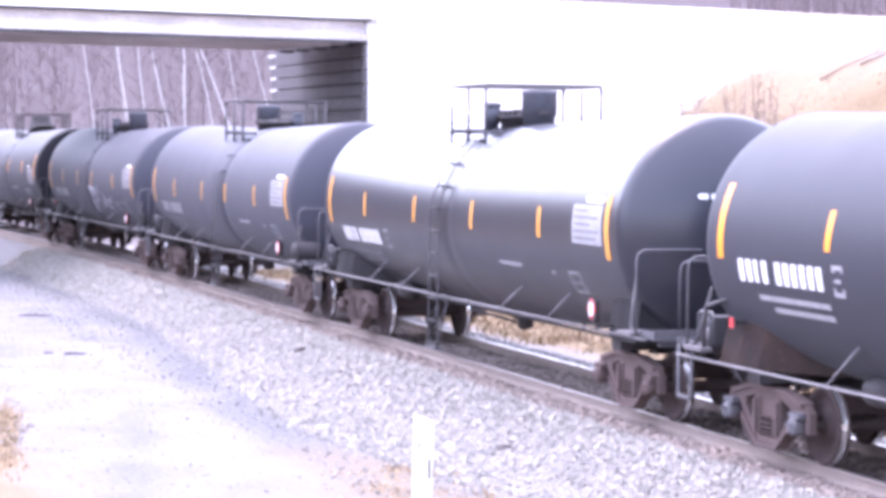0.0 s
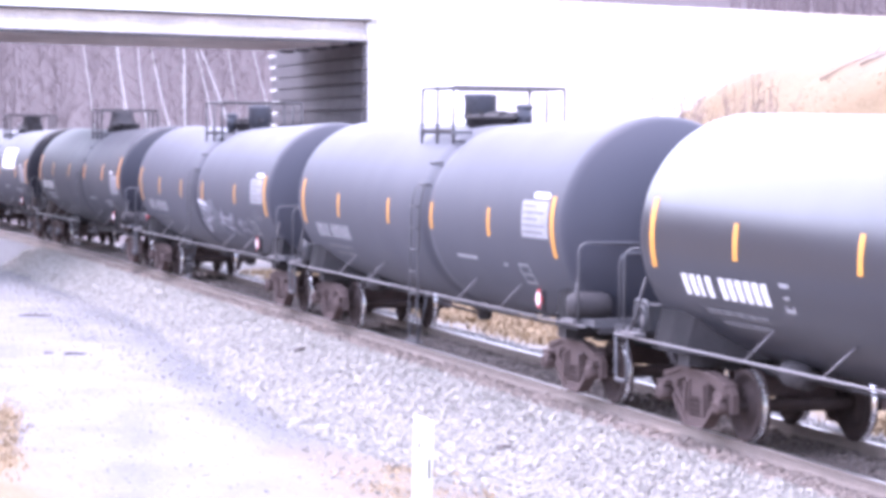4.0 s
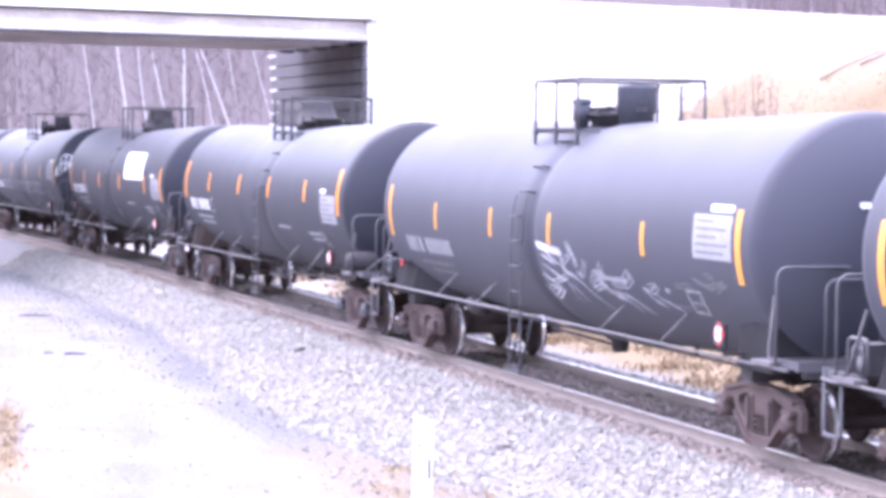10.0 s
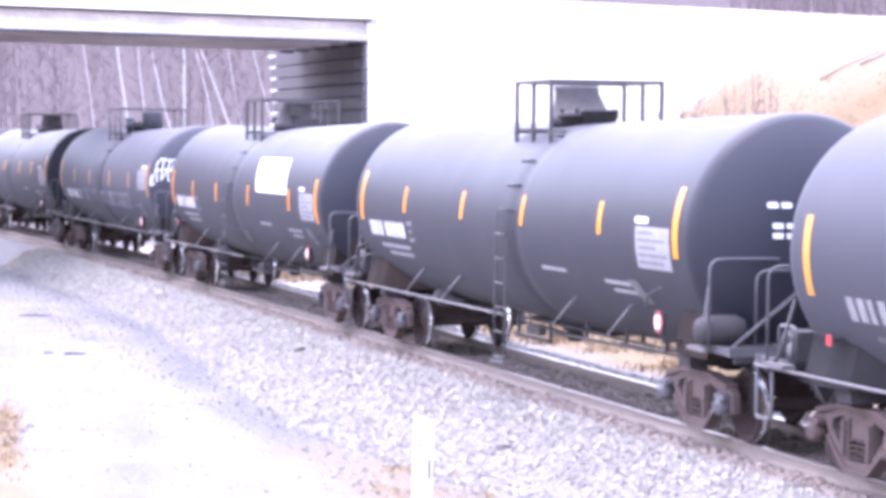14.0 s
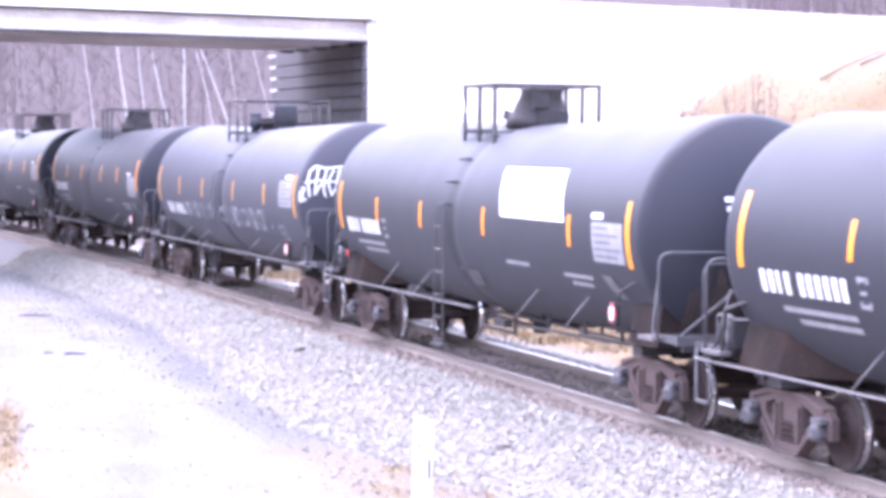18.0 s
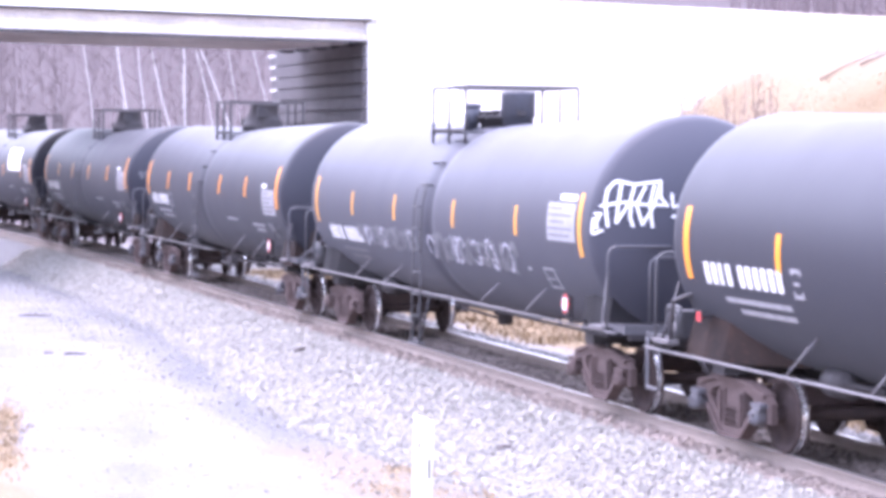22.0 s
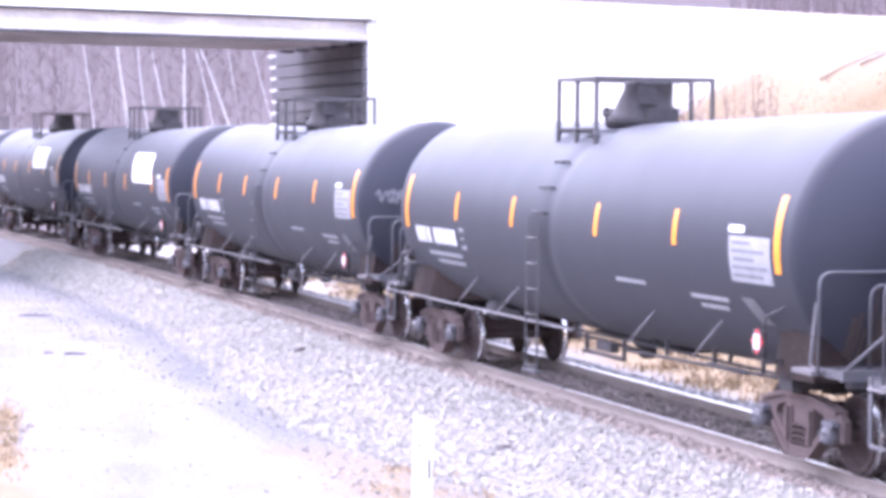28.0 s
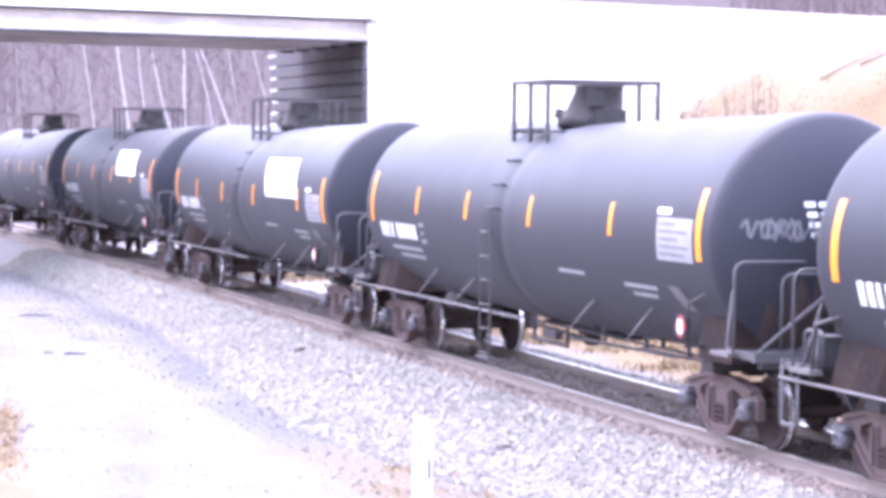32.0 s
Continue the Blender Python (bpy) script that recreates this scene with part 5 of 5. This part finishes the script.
def blades(name, label, count, seed, place, height, lean=0.5, mat=None, width=0.012):
    """Dry grass: bent two-sided blades in one mesh."""
    rng = np.random.default_rng(seed)
    x, y = place(rng, count)
    z = ground_height(x, y) - 0.02
    h = height * rng.uniform(0.4, 1.3, count)
    a = rng.uniform(0, 2 * math.pi, count)
    l = lean * rng.uniform(0.2, 1.3, count) * h
    dx, dy = np.cos(a), np.sin(a)
    wx, wy = -dy * width, dx * width
    rows = []
    for f, k in ((0.0, 1.0), (0.55, 0.8), (1.0, 0.15)):
        px, py, pz = x + dx * l * f * f, y + dy * l * f * f, z + h * f * (1 - 0.25 * f)
        rows += [np.stack([px - wx * k, py - wy * k, pz], -1), np.stack([px + wx * k, py + wy * k, pz], -1)]
    v = np.stack(rows, 1).reshape(-1, 3)
    q = np.array([(0, 1, 3, 2), (2, 3, 5, 4)])
    faces = (q[None] + (np.arange(count) * 6)[:, None, None]).reshape(-1, 4)
    me = bpy.data.meshes.new(name)
    me.from_pydata(v.tolist(), [], faces.tolist())
    me.materials.append(mat or M_GRASS)
    return tagged(new(name, me), label, "grass", kind="stuff")


def clumps(s0, s1, o0, o1, groups, spread):
    def place(rng, n):
        cs, co = rng.uniform(s0, s1, groups), rng.uniform(o0, o1, groups)
        k = rng.integers(0, groups, n)
        return to_world(cs[k] + rng.normal(0, spread, n), co[k] + rng.normal(0, spread, n))
    return place


blades("dry_grass", "dry straw-coloured grass beside the far shoulder", 32000, 5, clumps(-34, 19, -8.5, -4.1, 330, 0.4), 0.24, lean=0.9, width=0.018)
blades("dry_grass", "dry tan grass on the far bank", 6000, 6, clumps(-26, 10, -13, -8, 240, 0.7), 0.07, lean=1.6, mat=material("tan_bank_grass", (0.34, 0.25, 0.165), (0.29, 0.21, 0.14), rough=0.9, scale=0.8, fine=10, bump=0.0, per_piece=0.2), width=0.02)
blades("dry_grass", "sparse dry grass at the edge of the gravel", 2500, 7, clumps(11, 22.0, 3.3, 5.2, 60, 0.16), 0.10)
blades("dry_grass", "small tan clump of dry grass by the road", 1500, 8, lambda rng, n: (lambda y: (-0.1885 * y + rng.normal(0, 0.13, n), y))(35.4 + rng.normal(0, 2.0, n)), 0.10)


def limbs(bm, base, height, lean, r, rng, forks=7, twigs=4, n=5, low=0.35):
    """A bare tree: bent tapered trunk, limbs and twigs."""
    pts = []
    wob = Vector((rng.uniform(-1, 1), rng.uniform(-1, 1), 0)) * 0.02 * height
    for i in range(7):
        u = i / 6
        pts.append(base + Vector((lean[0] * u, lean[1] * u, height * u)) + wob * math.sin(u * 5))
    tube(bm, pts, r, n, r * 0.2, caps=False)
    for k in range(forks):
        u = low + (0.98 - low) * k / forks
        i = min(5, int(u * 6))
        p = pts[i].lerp(pts[i + 1], u * 6 - i)
        a = rng.uniform(0, 2 * math.pi)
        ln = height * rng.uniform(0.16, 0.3) * (1.15 - u)
        d = Vector((math.cos(a), math.sin(a), rng.uniform(0.6, 1.4))).normalized()
        q = [p, p + d * ln * 0.5 + Vector((0, 0, 0.03 * ln)), p + d * ln + Vector((0, 0, 0.14 * ln))]
        tube(bm, q, r * (1 - u) * 0.55 + 0.008, 4, 0.006, caps=False)
        for j in range(twigs):
            v = rng.uniform(0.3, 1.0)
            b = q[0].lerp(q[2], v)
            e = Vector((rng.uniform(-1, 1), rng.uniform(-1, 1), rng.uniform(0.1, 1.2))).normalized() * ln * rng.uniform(0.25, 0.5)
            tube(bm, [b, b + e], 0.012, 3, 0.005, caps=False)


def at_ray(px_tan, dist):
    return px_tan * dist, dist


def build_birch(tan_x, dist, height, lean, r, seed):
    rng = random.Random(seed)
    x, y = at_ray(tan_x, dist)
    z = float(ground_height(x, y)[0]) - 0.1
    root = thing("birch_tree", "bare white-barked birch leaning on the wooded slope", "tree", group="birches behind the bridge", at=pose(x, y, z))
    bm = bmesh.new()
    pts = []
    for i in range(8):
        u = i / 7
        pts.append(Vector((lean * height * u + 0.12 * math.sin(u * 6 + seed), 0.3 * u, height * u)))
    tube(bm, pts, r, 8, r * 0.3)
    part("trunk", bm, M_BIRCH, root)
    for k in range(7):
        bm = bmesh.new()
        u = 0.4 + 0.08 * k
        p = pts[min(7, int(u * 7))]
        a = rng.uniform(0, 2 * math.pi)
        ln = height * rng.uniform(0.10, 0.2)
        d = Vector((math.cos(a), math.sin(a), 1.3)).normalized()
        tube(bm, [p, p + d * ln * 0.6, p + d * ln + Vector((0, 0, 0.1 * ln))], r * 0.3, 5, 0.008)
        for j in range(5):
            b = p + d * ln * rng.uniform(0.3, 1)
            e = Vector((rng.uniform(-1, 1), rng.uniform(-1, 1), rng.uniform(-0.2, 1.0))).normalized() * ln * 0.4
            tube(bm, [b, b + e], 0.012, 3, 0.004)
        part("limb", bm, M_TWIG, root)
    return root


F = 4122.0
for k, (xb, xt, dist, r) in enumerate(((223, 211, 106, 0.085), (260, 248, 108, 0.06), (302, 268, 105, 0.065), (331, 322, 104, 0.085), (404, 350, 106, 0.07), (372, 345, 109, 0.055), (162, 152, 110, 0.05), (482, 452, 110, 0.04), (430, 405, 114, 0.04))):
    slope = (xb - xt) / 135.0
    drop = (3.81 - float(ground_height((xb - 784) / F * dist, dist)[0])) * F / dist
    build_birch((xb + slope * (drop + 25) - 784) / F, dist, 11.0, -slope, r, 100 + k)


def woods(name, label, count, seed, x_of, y_range, h_range, r, forks=7, twigs=4, mat=None):
    rng = random.Random(seed)
    bm = bmesh.new()
    for k in range(count):
        y = rng.uniform(*y_range)
        x = x_of(rng, y)
        z = float(ground_height(x, y)[0]) - 0.1
        h = rng.uniform(*h_range)
        limbs(bm, Vector((x, y, z)), h, (rng.uniform(-0.1, 0.06) * h, 0), r * rng.uniform(0.5, 1.3), rng, forks, twigs)
    me = finish(name, bm, mat or M_TWIG)
    return tagged(new(name, me), label, "woodland", kind="stuff")


woods("bare_woods", "bare mauve-brown leafless woodland on the hillside", 170, 31, lambda rng, y: y * rng.uniform(-0.205, -0.06), (112, 190), (7, 14), 0.032, 11, 9)
woods("bare_woods", "bare grey leafless trees above the embankment", 120, 32, lambda rng, y: y * rng.uniform(0.128, 0.22), (112, 150), (8, 14), 0.14, 7, 3)
woods("bare_woods", "leafless trees on the slope behind the bank", 60, 33, lambda rng, y: -26 - rng.uniform(0, 30), (-40, 50), (10, 16), 0.2, 7, 2)


def build_shrub(tan_x, dist, height, seed):
    rng = random.Random(seed)
    x, y = at_ray(tan_x, dist)
    z = float(ground_height(x, y)[0]) - 0.05
    root = thing("bare_shrub", "leafless reddish-brown shrub on the far bank", "shrub", group="shrubs on the far bank", at=pose(x, y, z))
    for k in range(5):
        bm = bmesh.new()
        limbs(bm, Vector((rng.uniform(-0.2, 0.2), rng.uniform(-0.2, 0.2), 0)), height * rng.uniform(0.6, 1.0), (rng.uniform(-0.25, 0.25) * height, rng.uniform(-0.2, 0.2) * height), 0.028, rng, 6, 3, 5, 0.2)
        part("stem", bm, M_SHRUB, root)
    return root


M_SHRUB = material("reddish_brown_stems", (0.31, 0.235, 0.19), (0.25, 0.19, 0.155), rough=0.9, scale=5, bump=0.0, per_piece=0.2)
for k, (px, dist, h) in enumerate(((1150, 58, 4.2), (1186, 57, 4.8), (1240, 58, 4.0), (1284, 56, 4.6), (1300, 58, 4.0), (1345, 57, 2.6), (1370, 55, 2.4), (1215, 60, 3.4))):
    x = (px - 784) / F
    g = float(ground_height(x * dist, dist)[0])
    build_shrub(x, dist, max(1.2, min(h, 5.6 - g)), 200 + k)


def build_branch(px, py, dist, length, turn, seed):
    """A fallen branch lying on the slope."""
    rng = random.Random(seed)
    x, y = at_ray((px - 784) / F, dist)
    z = float(ground_height(x, y)[0]) + 0.06
    root = thing("fallen_branch", "bare fallen branch lying on the dry bank", "branch", group="branches on the bank", at=pose(x, y, z, 0, 0, turn))
    bm = bmesh.new()
    pts = [Vector((length * u, 0.1 * math.sin(4 * u), 0.15 * u)) for u in (0, 0.25, 0.5, 0.75, 1.0)]
    for p in pts:
        w = root.matrix_basis @ p
        p.z += float(ground_height(w.x, w.y)[0]) + 0.06 - z
    tube(bm, pts, 0.035, 6, 0.01)
    part("stem", bm, M_SHRUB, root)
    for k in range(5):
        b = pts[k % 5]
        bm = bmesh.new()
        e = Vector((rng.uniform(0.1, 0.7), rng.uniform(-0.5, 0.5), rng.uniform(0.05, 0.5)))
        tube(bm, [b, b + e * 0.5, b + e + Vector((0, 0, 0.05))], 0.02, 5, 0.006)
        part("side_branch", bm, M_SHRUB, root)
    return root


for k, (px, d, ln, tn) in enumerate(((1450, 58, 2.6, -30), (1520, 57, 2.6, -18), (1480, 70, 2.4, -20), (1350, 72, 0.35, 0), (1412, 70, 0.35, 20))):
    build_branch(px, 0, d, ln, tn, 300 + k)


# ---- the white post by the road ----
def build_post():
    x, y = -0.235, 22.0
    z = float(ground_height(x, y)[0])
    root = thing("marker_post", "white painted wooden marker post with a worn top beside the road", "post", at=pose(x, y, z, 0, 1.6, 0))
    h = 1.12 - z
    bm = bmesh.new()
    box(bm, (0, 0, h / 2 - 0.1), (0.19, 0.17, h + 0.2))
    for v in bm.verts:
        if v.co.z > h * 0.5:
            v.co.z += 0.03 * (1 if v.co.x < 0 else -1)
    bmesh.ops.bevel(bm, geom=bm.edges[:], offset=0.035, segments=3)
    part("post_body", bm, M_POST, root)
    # thin strip that paints the shading of the post's right edge
    bm = bmesh.new()
    box(bm, (0.062, -0.083, h - 0.46), (0.024, 0.012, 0.19))
    part("edge_mark", bm, M_POSTSHADE, root, "dark olive strip standing in for the post's shaded edge")
    bm = bmesh.new()
    box(bm, (-0.035, -0.084, h - 0.24), (0.02, 0.008, 0.05))
    part("knot", bm, M_BARK, root, "small dark knot")
    return root


build_post()


def build_stick(px, py, dist, length, turn):
    x, y = at_ray((px - 784) / F, dist)
    z = float(ground_height(x, y)[0])
    root = thing("driftwood_stick", "short weathered stick lying on the gravel", "stick", group="sticks on the road", at=pose(x, y, z + 0.02, 0, 0, turn))
    bm = bmesh.new()
    tube(bm, [(-length / 2, 0, 0), (-length / 5, 0.03, 0.02), (length / 4, -0.02, 0.01), (length / 2, 0.03, 0)], 0.035, 6, 0.015)
    part("stem", bm, M_BARK, root)


for px, py, ln, tn in ((84, 627, 0.18, 10), (130, 628, 0.45, 5), (60, 560, 0.8, 10), (235, 515, 0.8, 60), (540, 650, 0.7, 55), (900, 808, 0.3, 20)):
    d = 3.81 + 0.68
    build_stick(px, py, d / math.tan(radians(2.793) + math.atan((py - 441) / F)), ln, tn)


# ---- what moves ----
SPEED = 4.071
SLIP = [(0, 0.0), (3, -0.111), (8, -0.208), (11, -0.227), (13, -0.198), (17, -0.013), (20, 0.172), (22, 0.257), (25, 0.246), (28, 0.13), (30, -0.014), (31, -0.107), (32, -0.202)]


def gone(t):
    """Metres that the train has rolled at t seconds."""
    for (a, u), (b, v) in zip(SLIP, SLIP[1:]):
        if t <= b:
            return SPEED * t + u + (v - u) * (t - a) / (b - a)
    return SPEED * t + SLIP[-1][1]


def motions():
    for car, c in TRAIN:
        walk(car, [(0.5 * k, track_pose(c["at"] + gone(0.5 * k))) for k in range(65)])
    times = [0.15 * k for k in range(214)] + [32.0]
    for w, dx in WHEELSETS:
        walk(w, [(t, pose(dx, 0, 0.457, 0, math.degrees(gone(t) / 0.457) % 360, 0)) for t in times])


motions()
